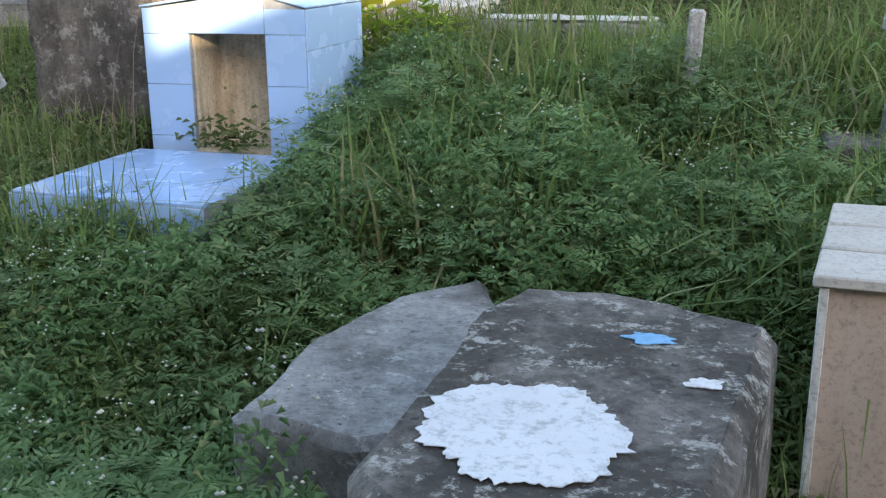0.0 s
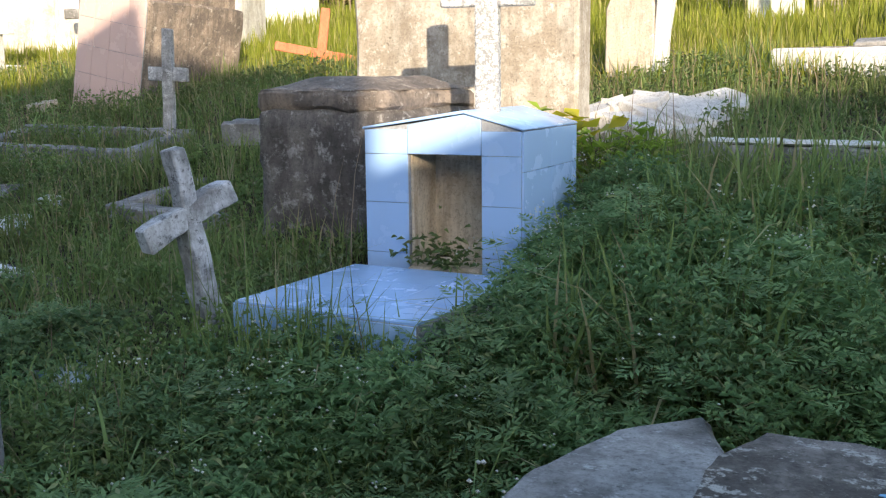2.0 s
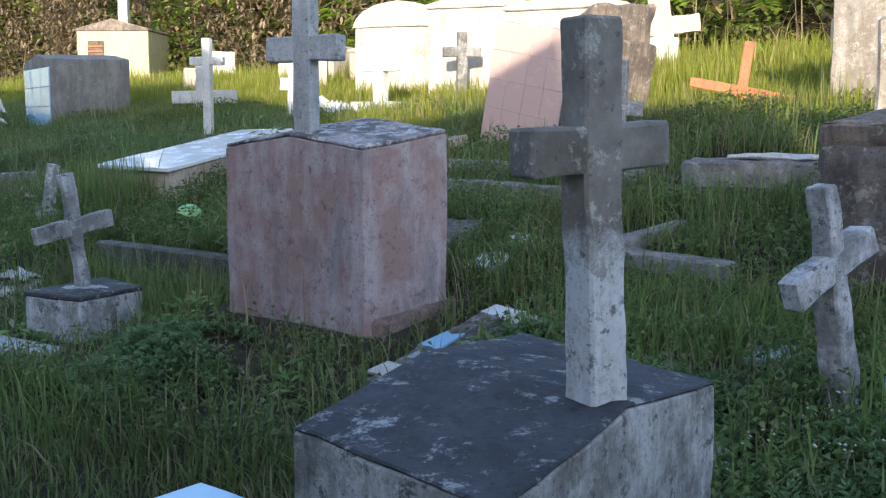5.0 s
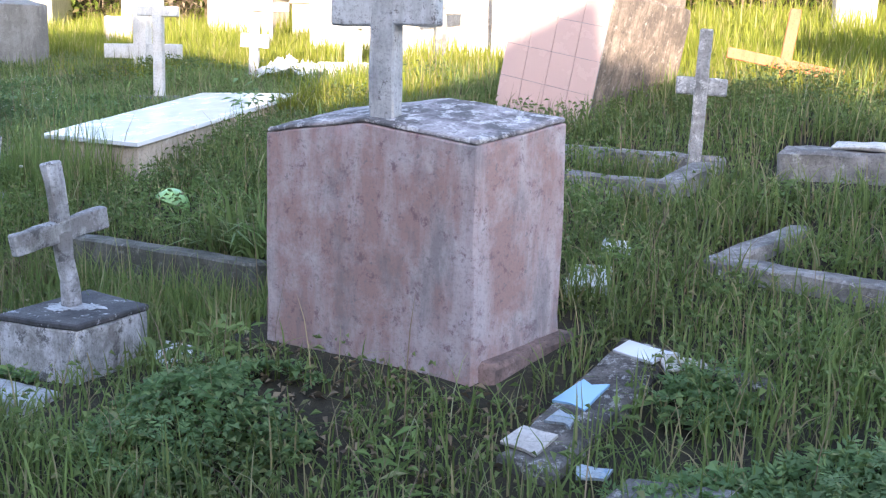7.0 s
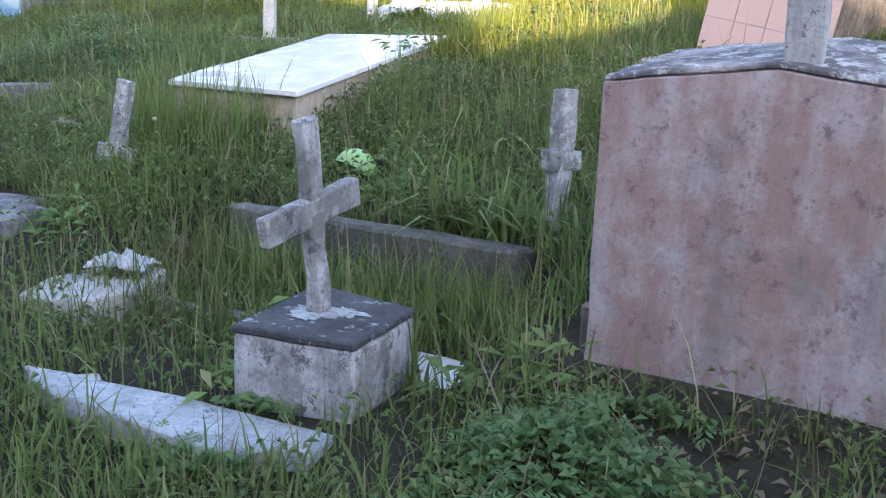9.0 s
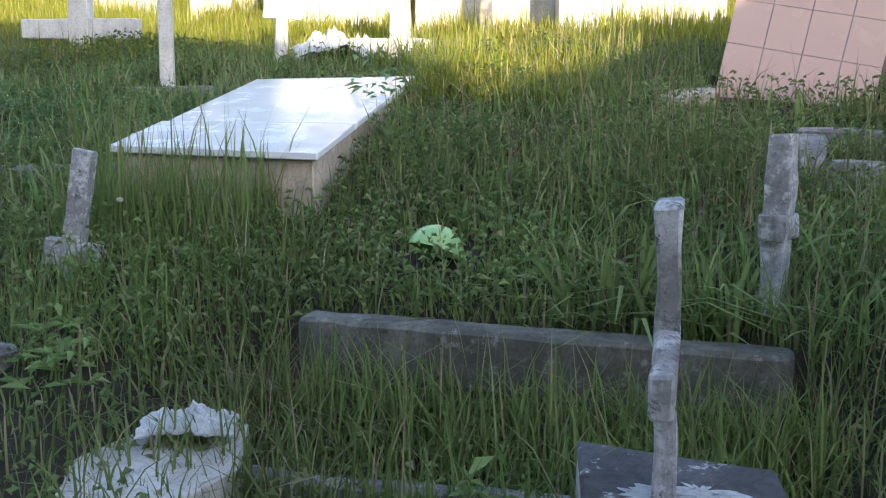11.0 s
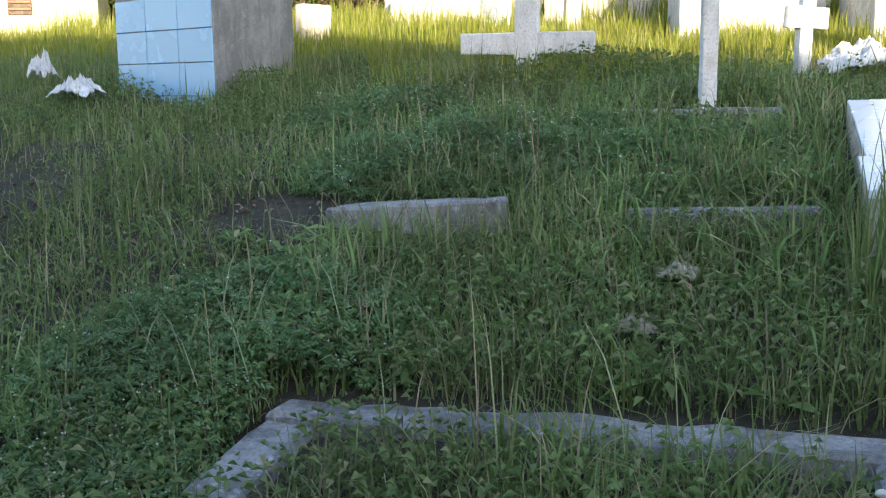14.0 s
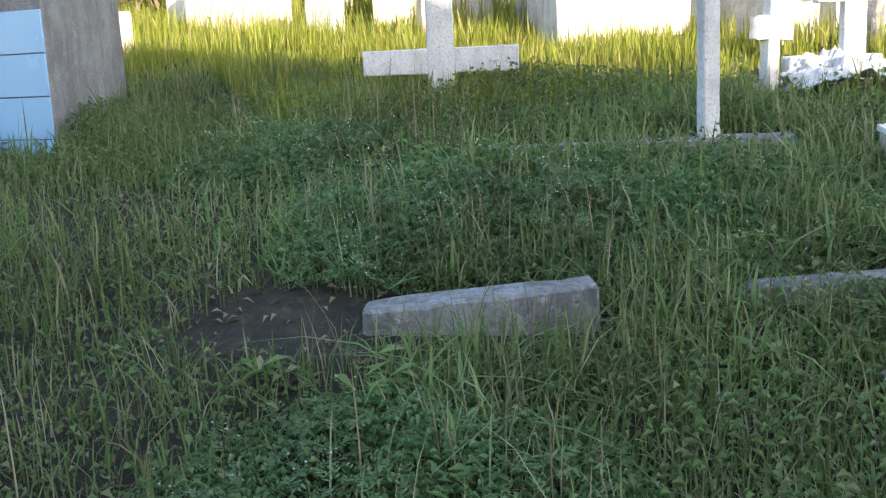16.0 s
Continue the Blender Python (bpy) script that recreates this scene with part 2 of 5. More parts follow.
YELLOW_LEAF = plant("yellow_leaf", (0.5, 0.46, 0.03), (0.62, 0.58, 0.06), (0.4, 0.42, 0.08), 0.5)


# ---------- building tools ----------
def thing(name, x, y, z, label, category, group="", yaw=0.0, kind=""):
    ob = new(name)
    ob.empty_display_size = 0.1
    ob.matrix_world = pose(x, y, z, 0, 0, yaw)
    return tagged(ob, label, category, group, kind)


def part(name, bm, mat, parent, label=""):
    me = bpy.data.meshes.new(name)
    bm.to_mesh(me)
    bm.free()
    me.materials.append(mat)
    me.polygons.foreach_set("use_smooth", [True] * len(me.polygons))
    me.set_sharp_from_angle(angle=radians(38))
    ob = new(name, me)
    if parent:
        ob.parent = parent
    return tagged(ob, label)


def worn(bm, amount=0.006, size=0.12, cell=0.07, bevel=0.008, seed=0):
    """Rounded, chipped and uneven: bevels, cuts the long edges and shifts all points by noise."""
    if bevel:
        bmesh.ops.bevel(bm, geom=list(bm.edges), offset=bevel, segments=1, affect="EDGES", clamp_overlap=True)
    for _ in range(4):
        long = [e for e in bm.edges if e.calc_length() > cell * 1.6]
        if not long or len(bm.verts) > 3000:
            break
        bmesh.ops.subdivide_edges(bm, edges=long, cuts=1, use_grid_fill=True)
    off = Vector((seed * 3.1, seed * 1.7, seed * 0.9))
    for v in bm.verts:
        n = noise.noise_vector(v.co / size + off) * amount
        n += noise.noise_vector(v.co / (size * 0.25) + off) * amount * 0.45
        v.co += n
    for f in bm.faces:
        f.smooth = False
    return bm


def solid(foot, z0, tops, amount=0.006, bevel=0.01, cell=0.09, seed=0, shrink=1.0):
    """A block over a footprint of corners (anticlockwise), its top at one height or one for each corner; shrink: its top's size."""
    bm = bmesh.new()
    tops = [tops] * len(foot) if isinstance(tops, (int, float)) else tops
    cx = sum(p[0] for p in foot) / len(foot)
    cy = sum(p[1] for p in foot) / len(foot)
    low = [bm.verts.new((x, y, z0)) for x, y in foot]
    top = [bm.verts.new((cx + (x - cx) * shrink, cy + (y - cy) * shrink, z)) for (x, y), z in zip(foot, tops)]
    n = len(foot)
    bm.faces.new(list(reversed(low)))
    bm.faces.new(top)
    for i in range(n):
        bm.faces.new((low[i], low[(i + 1) % n], top[(i + 1) % n], top[i]))
    return worn(bm, amount, 0.12, cell, bevel, seed)


def box(sx, sy, sz, z0=0.0, x0=0.0, y0=0.0, **kw):
    a, b = sx / 2, sy / 2
    return solid([(x0 - a, y0 - b), (x0 + a, y0 - b), (x0 + a, y0 + b), (x0 - a, y0 + b)], z0, z0 + sz, **kw)


def prism(profile, y0, y1, amount=0.006, bevel=0.01, cell=0.09, seed=0):
    """A profile of (x, z) corners, anticlockwise seen from -y, drawn out from y0 to y1."""
    bm = bmesh.new()
    a = [bm.verts.new((x, y0, z)) for x, z in profile]
    b = [bm.verts.new((x, y1, z)) for x, z in profile]
    n = len(profile)
    bm.faces.new(a)
    bm.faces.new(list(reversed(b)))
    for i in range(n):
        bm.faces.new((a[(i + 1) % n], a[i], b[i], b[(i + 1) % n]))
    return worn(bm, amount, 0.12, cell, bevel, seed)


def turned(bm, m):
    bm.transform(m)
    return bm


def cross(label, x, y, z, h, arm_z, arm, mat, yaw=0.0, lean=(0.0, 0.0), wide=0.07, deep=0.055, arm_tall=0.08, arm_roll=0.0, rough=0.006, seed=1, name="grave_cross", group="", sink=0.12, bevel=0.006):
    """Upright cross of concrete: post and arm are parts. yaw turns it, lean tips it (sideways, back)."""
    c = thing(name, x, y, z, label, "cross", group)
    c.matrix_world = pose(x, y, z, 0, 0, yaw) @ pose(0, 0, 0, lean[1], lean[0], 0)
    part("post", box(wide, deep, h + sink, z0=-sink, amount=rough, bevel=bevel, cell=0.05, seed=seed), mat, c)
    bm = box(arm, deep * 0.94, arm_tall, z0=-arm_tall / 2, amount=rough, bevel=bevel, cell=0.05, seed=seed + 3)
    part("arm", turned(bm, pose(0, 0, arm_z, 0, arm_roll, 0)), mat, c)
    return c


def gabled(foot, z0, eaves, ridge, amount=0.006, bevel=0.01, cell=0.09, seed=0, under=None):
    """A block over four corners (front left, front right, back right, back left) with a ridge from front to back. under: thickness of a
    roof shell, in place of a solid block down to z0."""
    bm = bmesh.new()
    fl, fr, br, bl = (Vector((*p, 0)) for p in foot)
    up = lambda p, z: bm.verts.new((p.x, p.y, z))
    top = [up(fl, eaves[0]), up((fl + fr) / 2, ridge[0]), up(fr, eaves[1]), up(br, eaves[2]), up((bl + br) / 2, ridge[1]), up(bl, eaves[3])]
    if under:
        low = [bm.verts.new(v.co - Vector((0, 0, under))) for v in top]
    else:
        low = [up(p, z0) for p in (fl, (fl + fr) / 2, fr, br, (bl + br) / 2, bl)]
    for q in ((0, 1, 4, 5), (1, 2, 3, 4)):
        bm.faces.new([top[i] for i in q])
        bm.faces.new([low[i] for i in reversed(q)])
    for i in range(6):
        j = (i + 1) % 6
        bm.faces.new((low[i], low[j], top[j], top[i]))
    bmesh.ops.recalc_face_normals(bm, faces=bm.faces)
    return worn(bm, amount, 0.12, cell, bevel, seed)


PROFILE_Y = (-400, -10, 0, 1.5, 2.5, 4, 5, 6, 7, 8, 10, 12, 16, 24, 60, 400)
PROFILE_Z = (-0.6, -0.25, 0.04, 0.14, 0.34, 0.65, 0.92, 1.18, 1.42, 1.62, 1.92, 2.17, 2.5, 2.9, 3.6, 4.0)


def hill(x, y):
    """Height of the hillside."""
    x, y = np.asarray(x, float), np.asarray(y, float)
    z = sum(np.interp(y + d, PROFILE_Y, PROFILE_Z) for d in (-0.5, -0.25, 0, 0.25, 0.5)) / 5
    z = z + 0.03 * np.sin(1.7 * x + 0.6 * y) * np.sin(1.3 * y - 0.4 * x) + 0.015 * np.sin(4.1 * x - 1.3) * np.sin(3.7 * y + 0.5)
    z = z + 0.1 * np.exp(-(((x + 1.6) / 0.7) ** 2 + ((y - 3.7) / 0.5) ** 2))
    # dug-out bed below the long kerb
    bed = np.clip((x + 6.9) / 0.35, 0, 1) * np.clip((-4.8 - x) / 0.25, 0, 1) * np.clip((y - 3.35) / 0.6, 0, 1) * np.clip((4.42 - y) / 0.12, 0, 1)
    z = z - 0.12 * np.exp(-(((x + 12.4) / 0.9) ** 2 + ((y - 6.95) / 0.55) ** 2))
    return z - 0.15 * bed


def hz(x, y):
    return float(hill(x, y))


WITHERED = plaster("withered_petals", (0.34, 0.32, 0.24), (0.22, 0.2, 0.14), (0.42, 0.4, 0.32))


# ---------- ground and the added wall that shades the slope ----
def build_ground():
    axis_x = np.concatenate([np.linspace(-400, -30, 8)[:-1], np.linspace(-30, 12, 337), np.linspace(12, 400, 8)[1:]])
    axis_y = np.concatenate([np.linspace(-400, -12, 8)[:-1], np.linspace(-12, 20, 257), np.linspace(20, 400, 10)[1:]])
    gx, gy = np.meshgrid(axis_x, axis_y)
    gzz = hill(gx, gy)
    verts = np.stack([gx, gy, gzz], -1).reshape(-1, 3)
    w = len(axis_x)
    i = np.arange(len(axis_y) - 1)[:, None] * w + np.arange(w - 1)[None]
    faces = np.stack([i, i + 1, i + w + 1, i + w], -1).reshape(-1, 4)
    me = bpy.data.meshes.new("ground")
    me.from_pydata(verts.tolist(), [], faces.tolist())
    me.polygons.foreach_set("use_smooth", [True] * len(me.polygons))
    me.materials.append(SOIL)
    tagged(new("ground", me), "dark damp soil of a grassy hillside", "ground", kind="structure")


build_ground()


def build_shade_wall():
    """An unseen wall added behind the walker, between the low sun and the slope, to cast its shade."""
    w = thing("shade_wall", 0, -5.0, 0, "unseen wall added behind the walker to shade the slope", "wall", kind="structure")
    # stepped outline traced back from where the shade's edge falls on the slope
    top = [(30, -1), (30, 5.4), (9, 5.2), (7.0, 5.0), (6.1, 4.5), (5.5, 4.3), (4.93, 4.1), (4.9, 5.42), (4.0, 5.45), (3.75, 5.55),
           (3.32, 5.42), (3.27, 5.8), (2.6, 5.53), (2.0, 5.28), (1.4, 5.03), (1.12, 4.9), (1.06, 5.5), (0.3, 5.55), (-0.3, 5.72), (-1.0, 5.97), (-3.5, 6.85), (-30, 7.4), (-30, -1)]
    part("niche_wall", prism(list(reversed(top)), -0.1, 0.0, amount=0.0, bevel=0.0, cell=99), BACK_WALL, w)


build_shade_wall()

KEEP_OUT = []  # footprints without grass


def clear(*pts):
    KEEP_OUT.append(np.array(pts, float))


def rel(pts, x0, y0):
    return [(x - x0, y - y0) for x, y in pts]


# ---------- the first graves ----------
def patch(bm_radius, seed, stretch=(1, 1), rough=0.35, n=40):
    """A flat splash with a ragged outline."""
    bm = bmesh.new()
    ring = []
    for i in range(n):
        a = 2 * math.pi * i / n
        n1, n2, n3 = (noise.noise((math.cos(a) * k, math.sin(a) * k, seed + k)) for k in (1.6, 4.3, 11))
        r = bm_radius * (1 + rough * (0.9 * n1 + 0.45 * n2 + 0.3 * n3) + 0.045 * noise.noise((7.31 * i, seed, 0.5)) + 0.03 * noise.noise((31.7 * i, seed, 0.5)))
        ring.append(bm.verts.new((r * math.cos(a) * stretch[0], r * math.sin(a) * stretch[1], 0)))
    f = bm.faces.new(ring)
    ext = bmesh.ops.extrude_face_region(bm, geom=[f])
    for v in ext["geom"]:
        if isinstance(v, bmesh.types.BMVert):
            v.co.z += 0.0015
    return bm


def concrete_tomb():
    foot = [(0.235, 1.92), (0.4, 1.76), (0.68, 1.7), (0.82, 2.59), (0.63, 2.66), (0.47, 2.71), (0.33, 2.73), (0.3, 2.54)]
    t = thing("concrete_tomb", 0.5, 2.1, 0.2, "rough grey concrete tomb with splashes of white and blue paint", "tomb")
    body = part("body", solid(rel(foot, 0.5, 2.1), -0.1, 0.765, amount=0.007, bevel=0.03, cell=0.035, seed=2), CONCRETE, t)
    s = part("paint_splash", patch(0.15, 3.0, (1.0, 0.98), 0.3, 160), SPLASH, body, "dried white paint splash")
    s.matrix_basis = pose(-0.06, -0.02, 0.7675)
    s = part("paint_splash", patch(0.032, 8.0, (1.2, 0.8), 0.6), SKY_SPLASH, body, "dried sky-blue paint splash")
    s.matrix_basis = pose(0.1, 0.37, 0.7675)
    s = part("paint_splash", patch(0.022, 12.0, (1.3, 0.8), 0.6), SPLASH, body, "dried white paint splash")
    s.matrix_basis = pose(0.19, 0.2, 0.7665)
    clear(*foot)
    low = [(-0.16, 2.41), (0.11, 2.35), (0.29, 2.48), (0.33, 2.76), (0.15, 3.32), (-0.05, 3.15), (-0.12, 2.8)]
    t = thing("broken_slab", 0.0, 2.8, 0.3, "pale grey cement slab lying against the concrete tomb", "slab")
    part("slab", solid(rel(low, 0.0, 2.8), -0.1, 0.48, amount=0.01, bevel=0.02, cell=0.04, seed=5), CONCRETE_PALE, t)
    clear(*low)


concrete_tomb()


def tan_tomb():
    t = thing("plastered_tomb", 1.25, 2.75, 0.3, "tan plastered tomb with pale tiled top beside the concrete tomb", "tomb")
    foot = [(0.91, 2.83), (1.7, 2.75), (1.74, 3.38), (1.0, 3.4)]
    part("body", solid(rel(foot, 1.25, 2.75), -0.2, 0.672, amount=0.003, bevel=0.008, seed=4), TAN, t)
    # cap in three courses
    for i in range(3):
        a, b = i / 3 + 0.004, (i + 1) / 3 - 0.004
        f = lambda u, v: (0.89 + u * 0.86 + v * 0.1, 2.8 - 0.08 * u + v * 0.6)
        q = [f(0, a), f(1, a), f(1, b), f(0, b)]
        part("cap_slab", solid(rel(q, 1.25, 2.75), 0.672, 0.697 + 0.004 * i, amount=0.002, bevel=0.004, seed=9 + i), PALE_CAP, t)
    part("trim", solid(rel([(0.905, 2.81), (0.922, 2.808), (0.922, 2.825), (0.905, 2.825)], 1.25, 2.75), -0.2, 0.67, amount=0.001, bevel=0.002), WHITE, t)
    clear(*foot)
    cross("weathered grey concrete post of a cross behind the tan tomb", 1.3, 4.5, hz(1.3, 4.5), 0.78, 0.55, 0.2, LIMEWASH_GREY, yaw=20, lean=(4, 0), wide=0.09, deep=0.08)
    b = thing("stone_block", 1.24, 4.42, hz(1.24, 4.4), "grey concrete block at the foot of a cross", "base")
    part("block", box(0.34, 0.3, 0.3, z0=-0.1, amount=0.01, seed=6), CONCRETE_DARK, b)
    clear((1.05, 4.25), (1.45, 4.25), (1.45, 4.6), (1.05, 4.6))


tan_tomb()


def niche_tomb():
    """Small house-shaped tomb, tiled, with an open niche, a cross on its roof and a tiled slab before it."""
    t = thing("niche_tomb", -1.13, 4.52, 0.7, "small house-shaped tomb in pale blue-white tiles with an open niche", "tomb", yaw=-1)
    w, d, e, r, ax = 0.68, 0.62, 0.695, 0.77, 0.1
    walls = [("wall", -w / 2, -0.145), ("wall", 0.175, w / 2)]
    for n, x0, x1 in walls:
        bm = prism([(x0, 0), (x1, 0), (x1, e if x1 > 0.2 else e + 0.025), (x0, e if x0 < -0.2 else e + 0.045)], 0.0, d, amount=0.001, bevel=0.003, cell=0.3)
        part(n, bm, GROUT, t)
    part("lintel", prism([(-0.145, 0.6), (0.175, 0.6), (0.175, e + 0.045), (ax, r - 0.012), (-0.145, e + 0.025)], 0.001, d, amount=0.001, bevel=0.003, cell=0.3), GROUT, t)
    part("niche_back", box(0.33, 0.05, 0.62, y0=0.25, x0=0.015, amount=0.003), NICHE, t, "ochre stained plaster back of the niche")
    part("niche_floor", box(0.31, 0.26, 0.155, y0=0.1, x0=0.015, amount=0.008), NICHE, t)
    part("niche_side", box(0.012, 0.34, 0.6, y0=0.19, x0=-0.14, amount=0.001, bevel=0.002), NICHE, t)
    part("niche_side", box(0.012, 0.34, 0.6, y0=0.19, x0=0.17, amount=0.001, bevel=0.002), NICHE, t)
    # roof planes
    for s in (-1, 1):
        bm = prism([(ax, r - 0.008), (s * (w / 2 + 0.008), e + 0.002), (s * (w / 2 + 0.008), e + 0.012), (ax, r + 0.004)][:: 1 if s < 0 else -1], -0.012, d + 0.01, amount=0.001, bevel=0.003, cell=0.3)
        part("roof_slab", bm, TILE_WHITE, t)
    # facing tiles
    def tile(x0, x1, z0, z1, y=-0.006):
        part("tile", prism([(x0 + 0.001, z0 + 0.001), (x1 - 0.001, z0 + 0.001), (x1 - 0.001, z1 - 0.001), (x0 + 0.001, z1 - 0.001)], y, y + 0.008, amount=0.0, bevel=0.0012, cell=9), TILE_WHITE, t)
    for z0, z1 in ((0.0, 0.2), (0.2, 0.405), (0.405, 0.6)):
        tile(-w / 2, -0.145, z0, z1)
        tile(0.175, w / 2, z0, z1)
    tile(0.175, w / 2, 0.6, e)
    tile(-w / 2, -0.145, 0.6, e + 0.003)
    part("tile", prism([(-0.143, 0.602), (0.173, 0.602), (0.173, e + 0.044), (ax, r - 0.012), (-0.143, e + 0.022)], -0.006, 0.002, amount=0, bevel=0.0012, cell=9), TILE_WHITE, t)
    for y0, y1 in ((0, 0.31), (0.31, 0.62)):
        for z0, z1 in ((0, 0.28), (0.28, 0.54), (0.54, e)):
            bm = box(0.008, y1 - y0 - 0.002, z1 - z0 - 0.002, z0=z0 + 0.001, x0=w / 2 + 0.004, y0=(y0 + y1) / 2, amount=0, bevel=0.0012, cell=9)
            part("tile", bm, TILE_WHITE, t)
    cross("white speckled terrazzo cross standing on the niche tomb's roof", -1.02, 4.74, 1.46, 0.74, 0.47, 0.38, SPECKLED, yaw=10, wide=0.095, deep=0.06, arm_tall=0.11, rough=0.001)
    clear((-1.5, 4.4), (-0.75, 4.4), (-0.75, 5.35), (-1.5, 5.35))
    s = thing("tiled_grave_slab", -1.15, 4.1, 0.5, "low grave slab faced with pale blue tiles, weeds growing over it", "grave")
    foot = [(-1.54, 3.7), (-0.8, 3.62), (-0.72, 4.42), (-1.5, 4.47)]
    core = part("core", solid(rel(foot, -1.15, 4.1), -0.1, 0.345, amount=0.001, bevel=0.004, cell=0.4), GROUT, s)
    f = lambda u, v: ((1 - v) * ((1 - u) * -1.54 + u * -0.8) + v * ((1 - u) * -1.5 + u * -0.72), (1 - v) * ((1 - u) * 3.7 + u * 3.62) + v * ((1 - u) * 4.47 + u * 4.42))
    for i in range(3):
        for j in range(3):
            q = [f(u, v) for u, v in ((i / 3 + 0.0015, j / 3 + 0.0015), ((i + 1) / 3 - 0.0015, j / 3 + 0.0015), ((i + 1) / 3 - 0.0015, (j + 1) / 3 - 0.0015), (i / 3 + 0.0015, (j + 1) / 3 - 0.0015))]
            part("tile", solid(rel(q, -1.15, 4.1), 0.344, 0.352, amount=0, bevel=0.001, cell=9), TILE_WHITE, core)
        q = [f(u, v) for u, v in ((i / 3 + 0.0015, -0.012), ((i + 1) / 3 - 0.0015, -0.012), ((i + 1) / 3 - 0.0015, 0.0), (i / 3 + 0.0015, 0.0))]
        part("tile", solid(rel(q, -1.15, 4.1), 0.1, 0.342, amount=0, bevel=0.001, cell=9), TILE_WHITE, core)
        q = [f(u, v) for u, v in ((-0.012, i / 3 + 0.0015), (0, i / 3 + 0.0015), (0, (i + 1) / 3 - 0.0015), (-0.012, (i + 1) / 3 - 0.0015))]
        part("tile", solid(rel(q, -1.15, 4.1), 0.1, 0.342, amount=0, bevel=0.001, cell=9), TILE_WHITE, core)
    clear(*foot)


niche_tomb()


def dark_tomb():
    t = thing("old_tomb", -1.75, 5.1, 0.75, "blackened old plaster tomb with a moulded, low-pitched cap", "tomb")
    wide = [(-2.12, 4.69), (-1.5, 4.72), (-1.34, 5.42), (-2.045, 5.48)]
    part("body", solid(rel([((x + 1.8) * 0.985 - 1.8, (y - 5.1) * 0.985 + 5.1) for x, y in wide], -1.75, 5.1), -0.15, 0.715, amount=0.02, bevel=0.02, cell=0.05, seed=8), CONCRETE_DARK, t)
    # cornice in a lighter brown than the body: warm sunlight put into its colour
    part("cornice", solid(rel([((x + 1.8) * 0.988 - 1.8, (y - 5.1) * 0.988 + 5.1) for x, y in wide], -1.75, 5.1), 0.712, 0.8, amount=0.02, bevel=0.02, cell=0.05, seed=8), SLATE, t)
    part("cap", solid(rel(wide, -1.75, 5.1), 0.795, 0.855, amount=0.012, bevel=0.02, seed=10, shrink=0.5), SLATE, t)
    clear(*wide)
    t = thing("stained_headstone", -1.63, 5.98, 1.1, "broad white plastered stone, stained brown, with the shadow of a cross", "headstone", yaw=2)
    part("base", box(1.33, 0.32, 0.3, z0=-0.2, amount=0.01, seed=11), CONCRETE_PALE, t)
    part("slab", box(1.25, 0.25, 1.15, z0=-0.2, amount=0.008, bevel=0.02, seed=12), STAINED_WALL, t)
    clear((-2.35, 5.85), (-1.0, 5.55), (-0.9, 5.9), (-2.2, 6.2))
    t = thing("arched_headstone", -1.2, 7.6, 1.58, "cream plaster headstone with a rounded top", "headstone", yaw=-8)
    prof = [(-0.17, -0.2), (0.17, -0.2), (0.17, 0.45)] + [(0.17 * math.cos(a), 0.45 + 0.12 * math.sin(a)) for a in (0.5, 1.0, 1.57, 2.1, 2.6)] + [(-0.17, 0.45)]
    part("stone", prism(prof, 0, 0.12, amount=0.008, seed=3), CREAM, t)
    t = thing("leaning_post", -1.0, 7.62, 1.6, "white stone post leaning beside a headstone", "post")
    part("post", turned(box(0.1, 0.09, 1.0, z0=-0.1, amount=0.008, seed=13), pose(0, 0, 0, 0, 4, 0)), WHITE, t)


dark_tomb()


def rubble(label, x, y, z, plates, mat, seed, size=0.3, name="broken_slab", group="broken marble slabs"):
    """Broken plates lying over one another: each one a thing of its own."""
    r = random.Random(seed)
    for i in range(plates):
        a, d = 2.4 * i, math.sqrt(i / plates)
        px, py = x + d * math.cos(a) * size * 1.45, y + d * math.sin(a) * size * 0.95
        n = r.choice((4, 5, 6, 7))
        s = size * r.uniform(0.45, 1.0)
        foot = [(s * r.uniform(0.5, 1.1) * math.cos(2 * math.pi * k / n + 0.3), 0.75 * s * r.uniform(0.5, 1.1) * math.sin(2 * math.pi * k / n + 0.3)) for k in range(n)]
        t = thing(name, px, py, z(px, py) + 0.02 + 0.1 * (1 - d) * r.random(), label, "slab", group)
        t.matrix_world = t.matrix_world @ pose(0, 0, 0, r.uniform(-18, 14) + 11, r.uniform(-20, 20), r.uniform(-25, 25))
        part("plate", solid(foot, -0.06, 0.02, amount=0.005, bevel=0.004, cell=0.08, seed=i), mat, t)


rubble("broken white marble slab lying in the grass in the sun", -0.86, 6.5, lambda x, y: hz(x, y) + 0.05, 20, ROUGH_MARBLE, 4, 0.34)
clear((-1.2, 6.1), (-0.5, 6.1), (-0.4, 6.7), (-1.2, 6.9))


